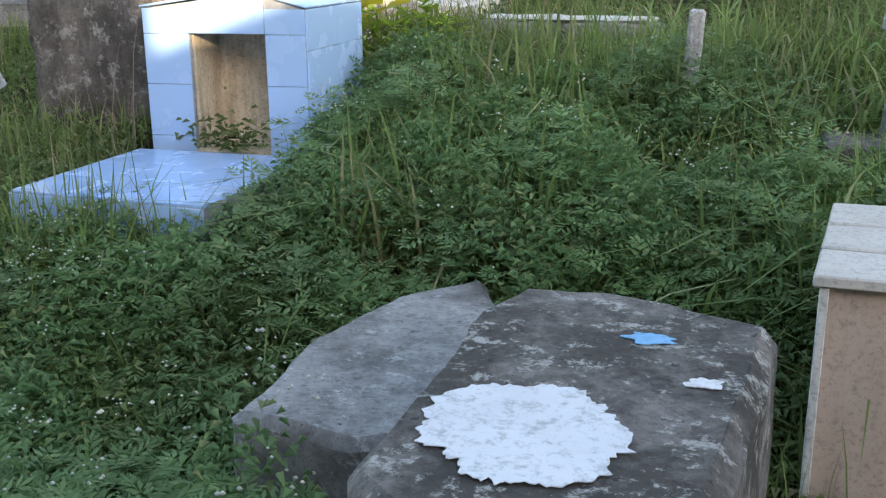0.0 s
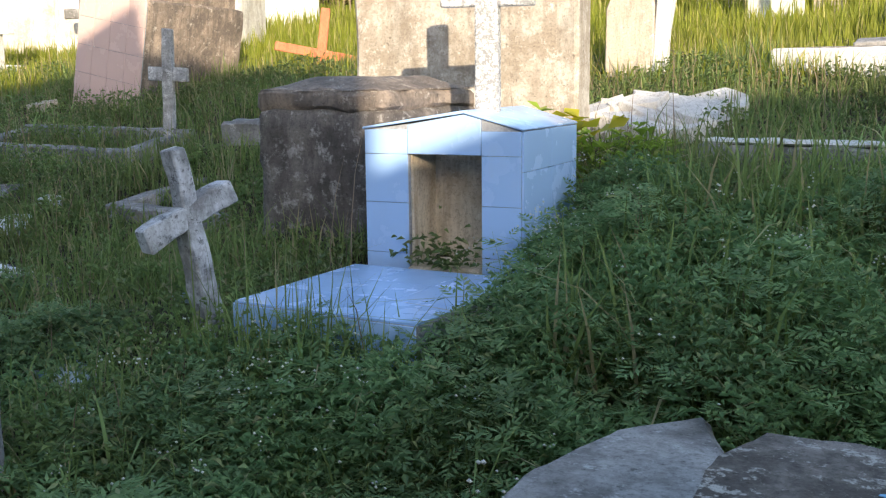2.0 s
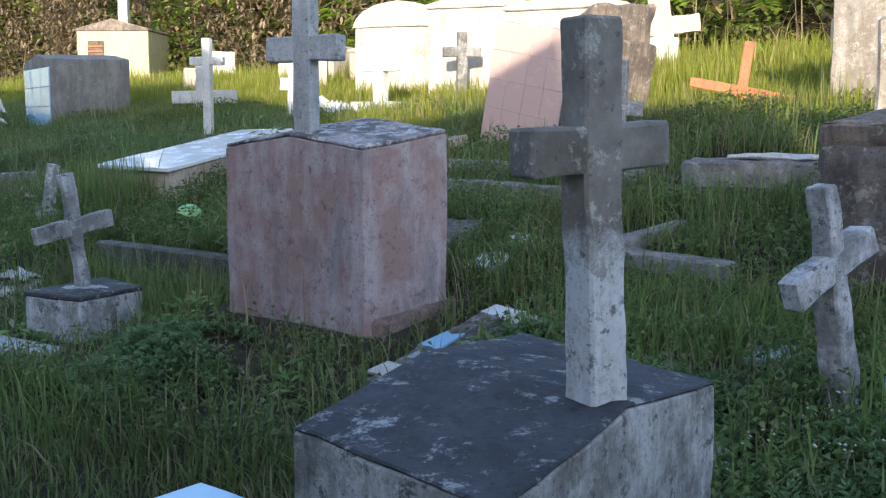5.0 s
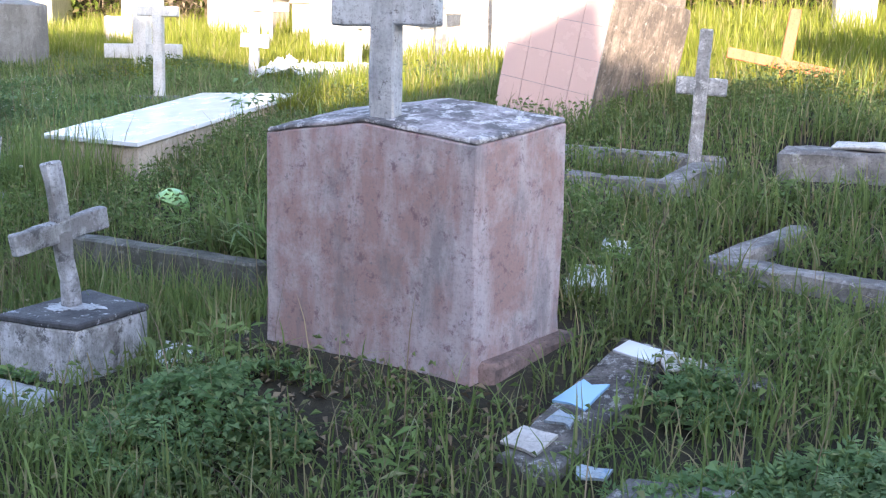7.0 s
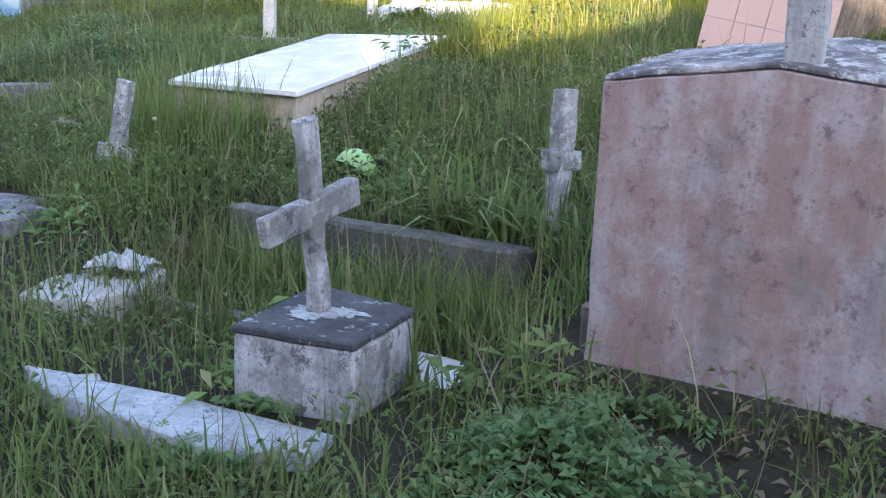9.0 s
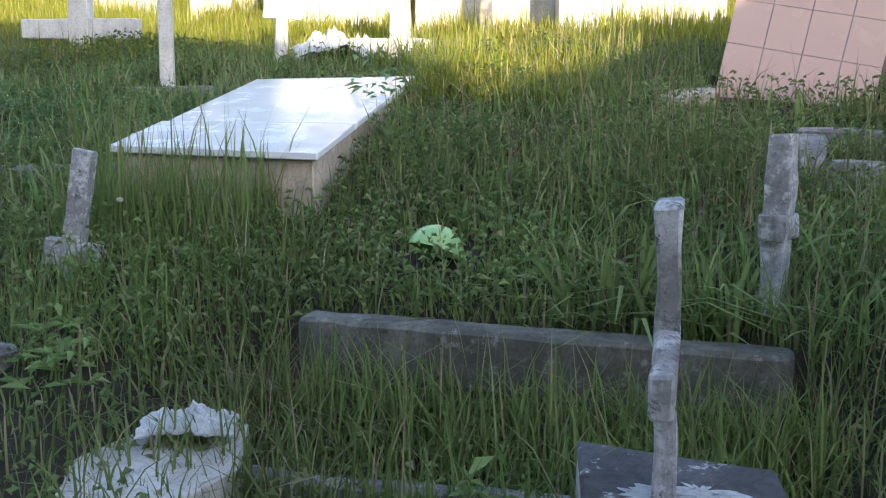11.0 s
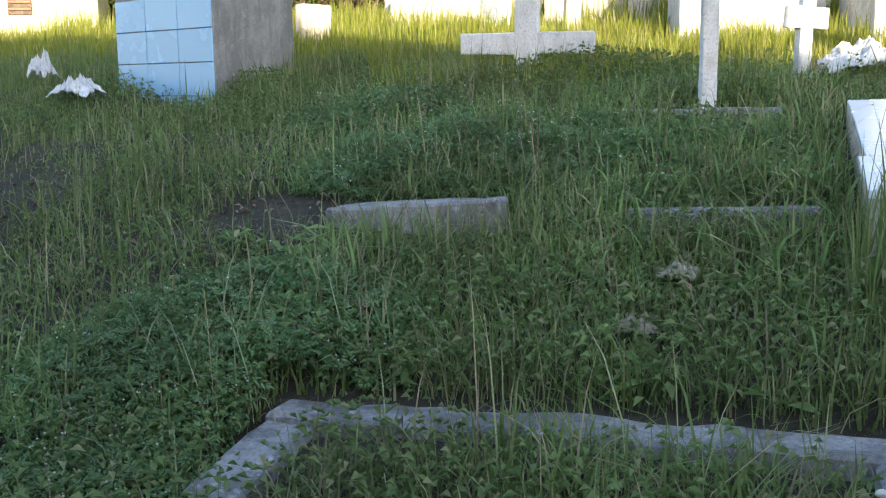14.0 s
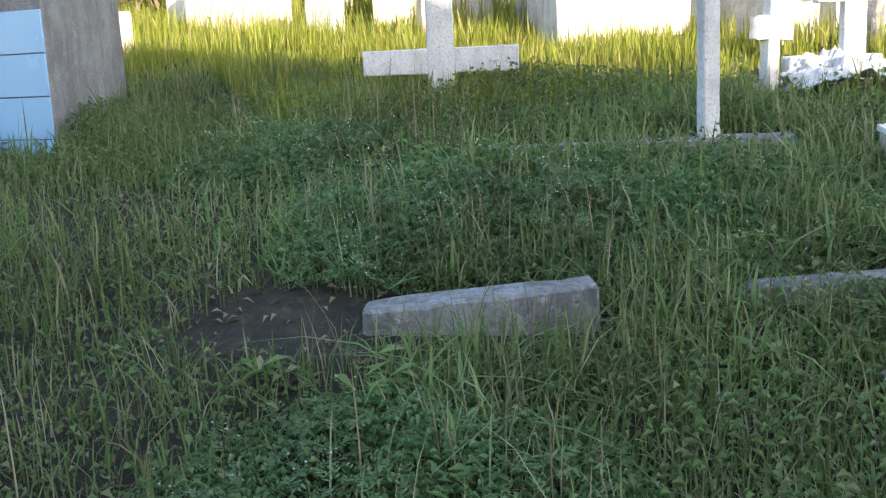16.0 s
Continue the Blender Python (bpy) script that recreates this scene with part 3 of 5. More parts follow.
def right_side():
    t = thing("low_ledge", 0.05, 5.75, 1.0, "broken low concrete ledge with flaking white top in the grass", "ledge", yaw=-10)
    part("ledge", box(0.85, 0.2, 0.38, z0=-0.1, amount=0.014, seed=14), CONCRETE_PALE, t)
    part("coping", box(0.8, 0.18, 0.02, z0=0.282, amount=0.008, seed=15), WHITE, t, "flaking white coping")
    clear((-0.4, 5.7), (0.5, 5.55), (0.5, 5.85), (-0.4, 5.95))
    t = thing("stake", 0.61, 4.87, hz(0.61, 4.87), "short grey weathered concrete stake in tall weeds", "post")
    part("stake", turned(box(0.06, 0.05, 0.6, z0=-0.1, amount=0.006, seed=16), pose(0, 0, 0, 0, 3, 0)), LIMEWASH_GREY, t)
    t = thing("kerbed_grave", 0.72, 8.02, 1.5, "long low white-painted grave with a raised end and a planted top", "grave", yaw=-7.6)
    part("kerb", box(2.02, 0.8, 0.5, z0=-0.25, amount=0.008, bevel=0.02, seed=17), WHITE, t)
    part("top_slab", box(1.7, 0.7, 0.012, z0=0.247, x0=-0.12, amount=0.004, bevel=0.004, seed=22), CONCRETE_PALE, t, "grey cement top")
    part("raised_end", prism([(0.8, 0.2), (1.018, 0.2), (1.018, 0.47), (0.9, 0.47)], -0.41, 0.41, amount=0.006, bevel=0.012, seed=21), WHITE, t)
    part("stub_post", box(0.06, 0.06, 0.2, z0=0.46, x0=0.96, y0=-0.3, amount=0.004, seed=23), WHITE, t)
    part("step_slab", turned(box(0.6, 0.45, 0.05, amount=0.01, seed=18), pose(-0.3, 0.2, 0.262, 4, 0, 6)), CONCRETE_PALE, t)
    clear((-0.35, 7.7), (1.75, 7.4), (1.85, 8.3), (-0.2, 8.6))
    t = thing("pink_headstone", 1.2, 9.0, hz(1.2, 9.0), "pale pink painted headstone behind the white grave", "headstone", yaw=-6)
    part("stone", box(0.72, 0.18, 0.85, z0=-0.15, amount=0.008, bevel=0.015, seed=20), TILE_PINK, t)
    clear((0.8, 8.9), (1.6, 8.8), (1.6, 9.1), (0.8, 9.2))
    for i, (x, y, w, h) in enumerate(((-0.75, 11.2, 0.5, 0.75), (-0.25, 11.6, 0.4, 0.65), (0.55, 11.3, 0.22, 0.6), (1.1, 11.5, 0.5, 0.8), (-2.1, 11.8, 0.55, 0.5), (-1.5, 12.6, 0.5, 0.6), (2.0, 12.0, 0.6, 0.9))):
        t = thing("headstone", x, y, hz(x, y), "white-painted headstone in long sunlit grass", "headstone", "far headstones", yaw=i * 7 - 10)
        part("stone", box(w, 0.16, h + 0.15, z0=-0.15, amount=0.008, seed=30 + i), (WHITE, CREAM)[i % 2], t)
    cross("white-painted cross before a far headstone", -0.72, 10.95, hz(-0.72, 10.95), 0.75, 0.5, 0.4, WHITE, yaw=10)


right_side()

cross("leaning lichen-covered grey cross sunk in the grass", -1.67, 3.745, hz(-1.69, 3.72) + 0.0, 0.69, 0.455, 0.4, PEELING, yaw=76, lean=(-8, -4), wide=0.07, deep=0.08, arm_tall=0.085, arm_roll=-13, rough=0.012, seed=7)


def gabled_tomb():
    """Dark-capped tomb whose gable end faces down the slope."""
    t = thing("gabled_tomb", -1.95, 2.4, 0.2, "limewashed tomb with a blackened gabled top, carrying a cross", "tomb")
    foot = [(-1.6, 1.92), (-1.65, 2.79), (-2.22, 2.88), (-2.14, 2.0)]
    q = rel(foot, -1.95, 2.4)
    part("body", gabled(q, -0.1, (0.757, 0.777, 0.797, 0.767), (0.822, 0.832), amount=0.005, bevel=0.004, cell=0.06, seed=22), PEELING, t)
    w = [(x * 0.999, y * 0.999) for x, y in q]
    part("cap", gabled(w, 0, (0.768, 0.788, 0.808, 0.778), (0.833, 0.843), amount=0.005, bevel=0.004, cell=0.06, seed=22, under=0.009), BLACK_CAP, t, "blackened gabled cap")
    clear(*foot)
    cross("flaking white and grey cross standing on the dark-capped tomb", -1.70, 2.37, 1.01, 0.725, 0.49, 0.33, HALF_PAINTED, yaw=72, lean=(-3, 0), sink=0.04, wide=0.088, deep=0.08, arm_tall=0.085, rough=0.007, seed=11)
    clear((-2.5, 2.9), (-2.0, 2.9), (-2.0, 3.1), (-2.5, 3.1))
    t = thing("tiled_grave_slab", -2.9, 2.36, 0.3, "blue-tiled grave edge beside the dark-capped tomb", "grave")
    part("tile_edge", box(0.45, 0.36, 0.2, amount=0.002), TILE_BLUE, t)


gabled_tomb()


# ---------- the middle graves ----------
def pink_tomb():
    t = thing("pink_tomb", -4.1, 4.02, 0.45, "square faded-pink tomb, streaked and stained, on a low plinth", "tomb", yaw=-1)
    part("plinth", solid([(-0.585, -0.1), (0.465, -0.13), (0.56, 0.3), (-0.57, 0.34)], -0.2, [0.35, 0.26, 0.31, 0.35], amount=0.008, bevel=0.015, seed=23), PINK_FOOT, t, "dark stained plinth")
    q = [(-0.545, -0.13), (0.405, -0.165), (0.5, 0.27), (-0.51, 0.31)]
    part("body", gabled(q, -0.15, (0.982, 0.982, 1.052, 1.052), (1.037, 1.107), amount=0.005, bevel=0.004, cell=0.06, seed=24), PINK, t)
    w = [(x * 0.996, y * 0.996) for x, y in q]
    part("top", gabled(w, 0, (1.002, 1.002, 1.072, 1.072), (1.057, 1.127), amount=0.005, bevel=0.005, cell=0.06, seed=24, under=0.017), PINK_TOP, t, "lichen-greyed low gabled top")
    clear((-4.75, 3.78), (-3.56, 3.74), (-3.47, 4.4), (-4.78, 4.4))
    cross("white-grey cross standing on the pink tomb", -4.13, 3.94, 1.49, 0.78, 0.385, 0.40, LIMEWASH, yaw=8, sink=0.04, wide=0.095, deep=0.075, arm_tall=0.11, rough=0.004, seed=26)
    # the tomb's own grave behind it, tiles flaking off its edge
    g = thing("tiled_grave", -4.35, 4.45, 0.75, "low sloping grave edged with flaking white tiles behind the pink tomb", "grave")
    foot = [(-4.75, 4.37), (-3.98, 4.37), (-4.0, 5.15), (-4.77, 5.15)]
    slab = part("slab", solid(rel(foot, -4.35, 4.45), -0.2, [0.1, 0.1, 0.28, 0.28], amount=0.006, bevel=0.008, seed=24), CONCRETE_DARK, g)
    rr = random.Random(6)
    for k in range(6):
        for m in range(1):
            if rr.random() < 0.1:
                continue
            p = part("tile", solid([(0, 0), (0.1, rr.uniform(-0.004, 0.004)), (0.1 * rr.uniform(0.8, 1), 0.108 * rr.uniform(0.85, 1)), (0, 0.108 * rr.uniform(0.9, 1))], 0, 0.008, amount=0.003, bevel=0.001, cell=0.04, seed=k), WHITE, slab)
            p.matrix_basis = pose(-0.4 + 0.105 * m, -0.04 + 0.112 * k, 0.112 + 0.0258 * k, 13, 0, rr.uniform(-3, 3))
    clear(*foot)


pink_tomb()


def small_pedestal():
    foot = [(-5.43, 3.28), (-5.06, 3.35), (-5.14, 3.75), (-5.55, 3.79)]
    t = thing("cross_pedestal", -5.3, 3.53, 0.4, "small grey pedestal with a blackened top, carrying a cross", "pedestal")
    part("body", solid(rel(foot, -5.3, 3.53), -0.1, 0.31, amount=0.006, bevel=0.008, seed=27), PEELING, t)
    wide = [(-5.431, 3.278), (-5.058, 3.349), (-5.138, 3.752), (-5.551, 3.792)]
    part("top", solid(rel(wide, -5.3, 3.53), 0.31, 0.335, amount=0.005, bevel=0.006, seed=28), PEELING_BLACK, t, "blackened, white-flecked top")
    for k, (px, py, rad) in enumerate(((-0.035, 0.0, 0.062), (0.03, 0.05, 0.045), (-0.02, -0.07, 0.04))):
        spill = part("paint_spill", patch(rad, 30.0 + k, (1.2, 0.9), 0.9, 60), LIMEWASH, t, "flaked white paint round the cross's foot")
        spill.matrix_basis = pose(px, py, 0.3365 + 0.0015 * k)
    clear(*foot)
    cross("small flaking white cross leaning on its pedestal", -5.335, 3.54, 0.74, 0.565, 0.30, 0.45, PEELING, yaw=95, lean=(-7, -1), wide=0.07, deep=0.044, arm_tall=0.085, arm_roll=-1, rough=0.008, sink=0.05, seed=29)
    for k, (pts, mat, dz) in enumerate((
        ([(-5.1, 3.72), (-4.96, 3.72), (-4.98, 3.96), (-5.3, 3.98)], MARBLE, 0.02),
        ([(-6.15, 3.12), (-5.95, 3.02), (-5.25, 3.0), (-5.02, 3.12), (-5.04, 3.26), (-5.5, 3.22)], LIMEWASH, 0.05))):
        cx, cy = sum(p[0] for p in pts) / len(pts), sum(p[1] for p in pts) / len(pts)
        s = thing("marble_slab", cx, cy, hz(cx, cy), "cracked white marble slab half sunk in the grass", "slab", "sunken marble slabs")
        part("plate", solid(rel(pts, cx, cy), -0.08, dz, amount=0.006, bevel=0.006, seed=31 + k), mat, s)
        clear(*pts)


small_pedestal()


def kerb(pts, width, label, z0=None, h=0.14, mat=None, name="grave_kerb", seed=0, drop=0.3, cat="kerb", rough=0.01):
    """A run of kerb from corner to corner; the stretches are its parts."""
    (ax, ay, az), *_ = pts
    t = thing(name, ax, ay, az - h, label, cat)
    for i, ((x0, y0, za), (x1, y1, zb)) in enumerate(zip(pts, pts[1:])):
        d = Vector((x1 - x0, y1 - y0)).normalized()
        n = Vector((-d.y, d.x)) * width / 2
        a, b = Vector((x0, y0)) - d * width / 2 * (i > 0), Vector((x1, y1)) + d * (width / 2 - 0.004)
        q = [a - n, b - n, b + n, a + n]
        foot = [(p.x - ax, p.y - ay) for p in q]
        base = az - h
        bm = solid(foot, -drop, [za - base, zb - base, zb - base, za - base], amount=rough, bevel=0.012, cell=0.08, seed=seed + i)
        part("kerbstone", bm, mat or CONCRETE_PALE, t)
        m = (a + b) / 2
        clear(*[((p.x - m.x) * 1.04 + m.x + s * n.x * 0.9, (p.y - m.y) * 1.04 + m.y + s * n.y * 0.9) for p, s in zip(q, (-1, -1, 0.3, 0.3))])
    return t


kerb([(-6.5, 4.41, 0.81), (-5.16, 4.4, 0.815)], 0.12, "grey cement kerb holding back a grassed grave, its face dark with moss", seed=40, rough=0.009, drop=0.45, h=0.03, mat=MOSSY)
kerb([(-9.12, 3.5, 0.6), (-9.16, 3.99, 0.67), (-7.98, 4.07, 0.735)], 0.16, "worn grey cement kerb round a grassed grave", seed=44, rough=0.016)
kerb([(-7.955, 4.075, 0.73), (-7.5, 4.1, 0.745)], 0.16, "worn grey cement kerb end, cracked off the rest", seed=46, rough=0.016)
clear((-10.5, 5.12), (-10.2, 5.0), (-9.85, 5.08), (-9.8, 5.3), (-9.9, 5.45), (-10.3, 5.5))
clear((-9.9, 5.1), (-9.05, 5.2), (-9.05, 5.4), (-9.9, 5.3))
kerb([(-9.84, 5.3, 1.083), (-9.18, 5.4, 1.135)], 0.17, "short grey cement kerb step in the grass", seed=48)
kerb([(-8.62, 5.5, 1.1), (-7.95, 5.6, 1.13)], 0.1, "low overgrown cement kerb", seed=50)
kerb([(-9.7, 6.98, 1.43), (-8.3, 6.93, 1.46)], 0.16, "low weathered stone kerb at a cross's foot", seed=52)
kerb([(-5.02, 5.78, 1.21), (-3.74, 5.72, 1.19), (-3.7, 6.15, 1.29), (-5.06, 6.25, 1.31), (-5.08, 5.8, 1.22)], 0.13, "low rectangular cement frame of a grave", seed=54)
kerb([(-3.3, 5.05, 0.965), (-2.6, 4.98, 0.945)], 0.14, "grey cement kerb sunk in the grass", seed=60)
kerb([(-3.28, 5.02, 0.96), (-3.1, 5.5, 1.06)], 0.12, "grey cement kerb sunk in the grass", seed=62)
kerb([(-6.4, 3.86, 0.535), (-5.6, 3.92, 0.545)], 0.06, "low broken kerb almost covered by grass", seed=64)
kerb([(-13.1, 5.1, 1.07), (-11.85, 5.2, 1.1)], 0.14, "low overgrown cement kerb", seed=66)


def tile_grave():
    """Grave slab whose blue and white tiles have partly come off."""
    foot = [(-3.4, 3.5), (-3.2, 3.47), (-3.14, 4.28), (-3.36, 4.32)]
    t = thing("broken_tiled_grave", -3.1, 3.85, 0.4, "overgrown grave slab with patches of blue and white tiles", "grave")
    slab = part("slab", solid(rel(foot, -3.1, 3.85), -0.1, [0.17, 0.17, 0.36, 0.37], amount=0.012, cell=0.05, seed=33), CONCRETE, t)
    part("back_edge", solid(rel([(-3.15, 4.16), (-2.8, 4.1), (-2.8, 4.22), (-3.15, 4.28)], -3.1, 3.85), -0.1, 0.345, amount=0.012, cell=0.05, seed=35), CONCRETE, t)
    rr = random.Random(12)
    for x, y, w, d, m in ((-3.24, 4.22, 0.2, 0.1, MARBLE), (-3.09, 4.19, 0.16, 0.09, ROUGH_MARBLE), (-3.31, 3.9, 0.11, 0.16, TILE_BLUE), (-3.3, 3.74, 0.08, 0.08, TILE_OLD), (-3.33, 3.6, 0.13, 0.13, ROUGH_MARBLE), (-3.1, 3.52, 0.09, 0.06, TILE_OLD)):
        ragged = [(w * (u + rr.uniform(-0.13, 0.13)), d * (v + rr.uniform(-0.13, 0.13))) for u, v in ((-0.5, -0.5), (0.1, -0.42), (0.5, -0.5), (0.42, 0.1), (0.5, 0.45), (0.0, 0.35), (-0.45, 0.5))]
        p = part("tile", solid(ragged, 0, 0.01, amount=0.002, bevel=0.001, cell=0.05, seed=int(100 * w)), m, slab)
        p.matrix_basis = pose(x + 3.1, y - 3.85, 0.17 + 0.24 * (y - 3.48), 13, 0, rr.uniform(-25, 25))
    clear(*[(-3.4, 3.5), (-3.2, 3.45), (-3.2, 4.3), (-3.36, 4.32)])


tile_grave()


def tiled_stone():
    """Leaning headstone faced with pink tiles, a brown stained slab behind it."""
    t = thing("tiled_headstone", -5.17, 7.03, 1.3, "thick leaning tomb block, pink tiles in front and stained brown sides", "headstone")
    t.matrix_world = pose(-5.17, 7.03, 1.3, 0, 0, -8) @ pose(0, 0, 0, -2, 10, 0)
    core = part("core", box(0.74, 1.02, 1.22, z0=-0.25, y0=0.52, amount=0.012, bevel=0.015, cell=0.08, seed=34), SLATE, t, "brown stained plaster sides")
    part("grout_bed", box(0.735, 0.01, 1.07, z0=-0.1, y0=0.006, amount=0.0, bevel=0, cell=9), GROUT, core)
    for i in range(4):
        for j in range(5):
            x, z = -0.37 + i * 0.185, -0.1 + j * 0.214
            part("tile", box(0.181, 0.012, 0.212, x0=x + 0.0925, y0=-0.001, z0=z + 0.002, amount=0.0, bevel=0.0015, cell=9), TILE_PINK, core)
    clear((-5.6, 6.98), (-4.75, 6.9), (-4.6, 8.05), (-5.4, 8.2))
    t = thing("brown_slab", -4.72, 7.62, 2.0, "brown stained broken slab standing up from the tiled block", "stone")
    t.matrix_world = pose(-4.72, 7.62, 2.0, 0, 0, -8) @ pose(0, 0, 0, -2, 10, 0)
    part("slab", solid([(-0.13, -0.34), (0.1, -0.4), (0.12, 0.32), (-0.12, 0.36)], -0.1, [0.3, 0.42, 0.5, 0.36], amount=0.022, bevel=0.03, cell=0.06, seed=36), SLATE, t)


tiled_stone()
cross("thin grey flaking cross at a grave frame's edge", -3.77, 6.1, 1.2, 0.72, 0.44, 0.25, LIMEWASH_GREY, yaw=20, lean=(2, 0), wide=0.065, deep=0.06, arm_tall=0.085, rough=0.007, seed=37)
clear((-3.85, 6.0), (-3.65, 6.0), (-3.65, 6.2), (-3.85, 6.2))
cross("bright orange wooden cross leaning in sunlit grass", -3.93, 8.2, hz(-3.9, 8.2) - 0.02, 0.54, 0.17, 0.78, ORANGE, yaw=22, lean=(7, 0), wide=0.075, deep=0.025, arm_tall=0.075, arm_roll=4, rough=0.002, seed=38)


def low_tomb():
    t = thing("low_tomb", -3.0, 6.36, 1.08, "low broken grey cement tomb with a cracked, mossy top", "tomb", yaw=8)
    part("body", box(0.76, 0.5, 0.42, z0=-0.15, amount=0.016, bevel=0.02, cell=0.06, seed=39), CONCRETE_PALE, t)
    part("cracked_top", box(0.5, 0.36, 0.025, z0=0.275, x0=0.1, amount=0.014, cell=0.05, seed=40), WHITE, t, "flaked remains of white paint")
    clear((-3.4, 5.9), (-2.6, 5.95), (-2.55, 6.6), (-3.4, 6.6))


low_tomb()


# ---------- the left graves ----------
def marble_grave():
    foot = [(-7.7, 5.2), (-6.83, 5.17), (-7.06, 6.84), (-7.92, 6.72)]
    t = thing("marble_grave", -7.3, 6.0, 0.95, "raised grave with a glossy white marble lid, sloping with the hill", "grave")
    part("body", solid(rel(foot, -7.3, 6.0), -0.2, [0.255, 0.255, 0.525, 0.525], amount=0.004, bevel=0.006, seed=41), CREAM, t)
    f = lambda u, v: ((1 - v) * ((1 - u) * -7.73 + u * -6.8) + v * ((1 - u) * -7.95 + u * -7.04), (1 - v) * ((1 - u) * 5.17 + u * 5.14) + v * ((1 - u) * 6.75 + u * 6.87))
    zz = lambda v: 0.257 + 0.27 * v
    def lid(u0, u1, v0, v1):
        pts = [f(u0, v0), f(u1, v0), f(u1, v1), f(u0, v1)]
        lo = solid(rel(pts, -7.3, 6.0), 0, [0.03] * 4, amount=0, bevel=0.004, cell=9)
        for v in lo.verts:
            v.co.z += zz((v.co.y + 6.0 - 5.155) / 1.655)
        part("lid_slab", lo, MARBLE, t)
    lid(0.0, 0.33, 0.0, 0.3)
    lid(0.334, 1.0, 0.0, 0.3)
    lid(0.03, 1.0, 0.304, 1.0)
    clear(*[f(u, v) for u, v in ((0, 0), (1, 0), (1, 1), (0, 1))])


marble_grave()

cross("white-painted square post cross on a low stone kerb", -8.6, 6.93, 1.44, 0.9, 0.69, 0.34, WHITE, yaw=25, wide=0.08, deep=0.07, arm_tall=0.08, rough=0.003, seed=42)
cross("white weathered cross with a chipped arm", -8.24, 7.64, 1.5, 0.66, 0.43, 0.24, WHITE, yaw=35, lean=(3, 0), wide=0.075, deep=0.07, arm_tall=0.12, rough=0.008, seed=43)
cross("broad low white cross with long arms near the ground", -9.96, 7.95, hz(-9.96, 7.95), 0.64, 0.24, 0.87, WHITE, yaw=10, wide=0.15, deep=0.1, arm_tall=0.14, rough=0.003, seed=45)
cross("white cross rising from a heap of broken white stones", -7.68, 8.32, 1.62, 0.8, 0.5, 0.42, WHITE, yaw=5, wide=0.12, deep=0.1, arm_tall=0.12, rough=0.003, seed=46)
t = thing("stone_block", -7.78, 8.4, 1.55, "white stepped base of a cross", "base")
part("step", box(0.5, 0.3, 0.32, z0=-0.1, amount=0.008, seed=47), WHITE, t)
rubble("crumpled broken white stone beside a cross", -7.95, 7.95, hz, 5, WHITE, 9, 0.2, group="broken white stones")
clear((-8.3, 7.7), (-7.5, 7.7), (-7.5, 8.5), (-8.3, 8.5))


def broken_crosses():
    c = cross("grey cross broken off beside the kerb, lichen-spotted", -5.17, 4.72, hz(-5.17, 4.72) - 0.05, 0.56, 0.3, 0.16, LIMEWASH_GREY, yaw=70, lean=(2, 0), wide=0.075, deep=0.07, arm_tall=0.07, rough=0.01, seed=49)
    cross("mossy stub of a cross tilting in long grass", -7.5, 4.6, hz(-7.5, 4.6) - 0.02, 0.46, 0.1, 0.2, LIMEWASH_GREY, yaw=15, lean=(9, -3), wide=0.07, deep=0.065, arm_tall=0.09, rough=0.01, seed=51)
    cross("heavy lichen-white cross leaning far over at the kerb's end", -7.22, 3.67, 0.6, 0.73, 0.45, 0.4, PEELING, yaw=86, lean=(-24, 2), wide=0.1, deep=0.09, arm_tall=0.105, arm_roll=-2, bevel=0.018, rough=0.02, seed=53)
    t = thing("cement_block", -7.42, 3.86, 0.47, "grey cement block behind the leaning cross", "block", yaw=8)
    part("block", box(0.36, 0.4, 0.4, z0=-0.13, amount=0.012, bevel=0.02, seed=55), CONCRETE_PALE, t)
    clear((-7.61, 3.66), (-7.23, 3.64), (-7.23, 4.06), (-7.61, 4.06))


broken_crosses()


def crumpled(name, label, cat, x, y, z, sx, sy, h, mat, seed, yaw=0):
    """Thin crumpled sheet."""
    bm = bmesh.new()
    bmesh.ops.create_grid(bm, x_segments=34, y_segments=26, size=0.5)
    for v in bm.verts:
        p = v.co.copy()
        edge = 1 - 0.25 * noise.noise((p.x * 5, p.y * 5, seed))
        n = 0.7 * noise.noise((p.x * 4, p.y * 4, seed)) + 0.6 * abs(noise.noise((p.x * 8, p.y * 8, seed + 3))) + 0.45 * abs(noise.noise((p.x * 19, p.y * 13, seed + 5)))
        v.co = Vector((p.x * sx * edge, p.y * sy * edge, h * max(0, (0.45 + n) * (1 - 2.2 * (p.x**2 + p.y**2)))))
    top = bmesh.ops.extrude_face_region(bm, geom=list(bm.faces))
    for v in top["geom"]:
        if isinstance(v, bmesh.types.BMVert):
            v.co.z += 0.006
    bmesh.ops.recalc_face_normals(bm, faces=bm.faces)
    t = thing(name, x, y, z, label, cat, yaw=yaw)
    part("sheet", bm, mat, t)


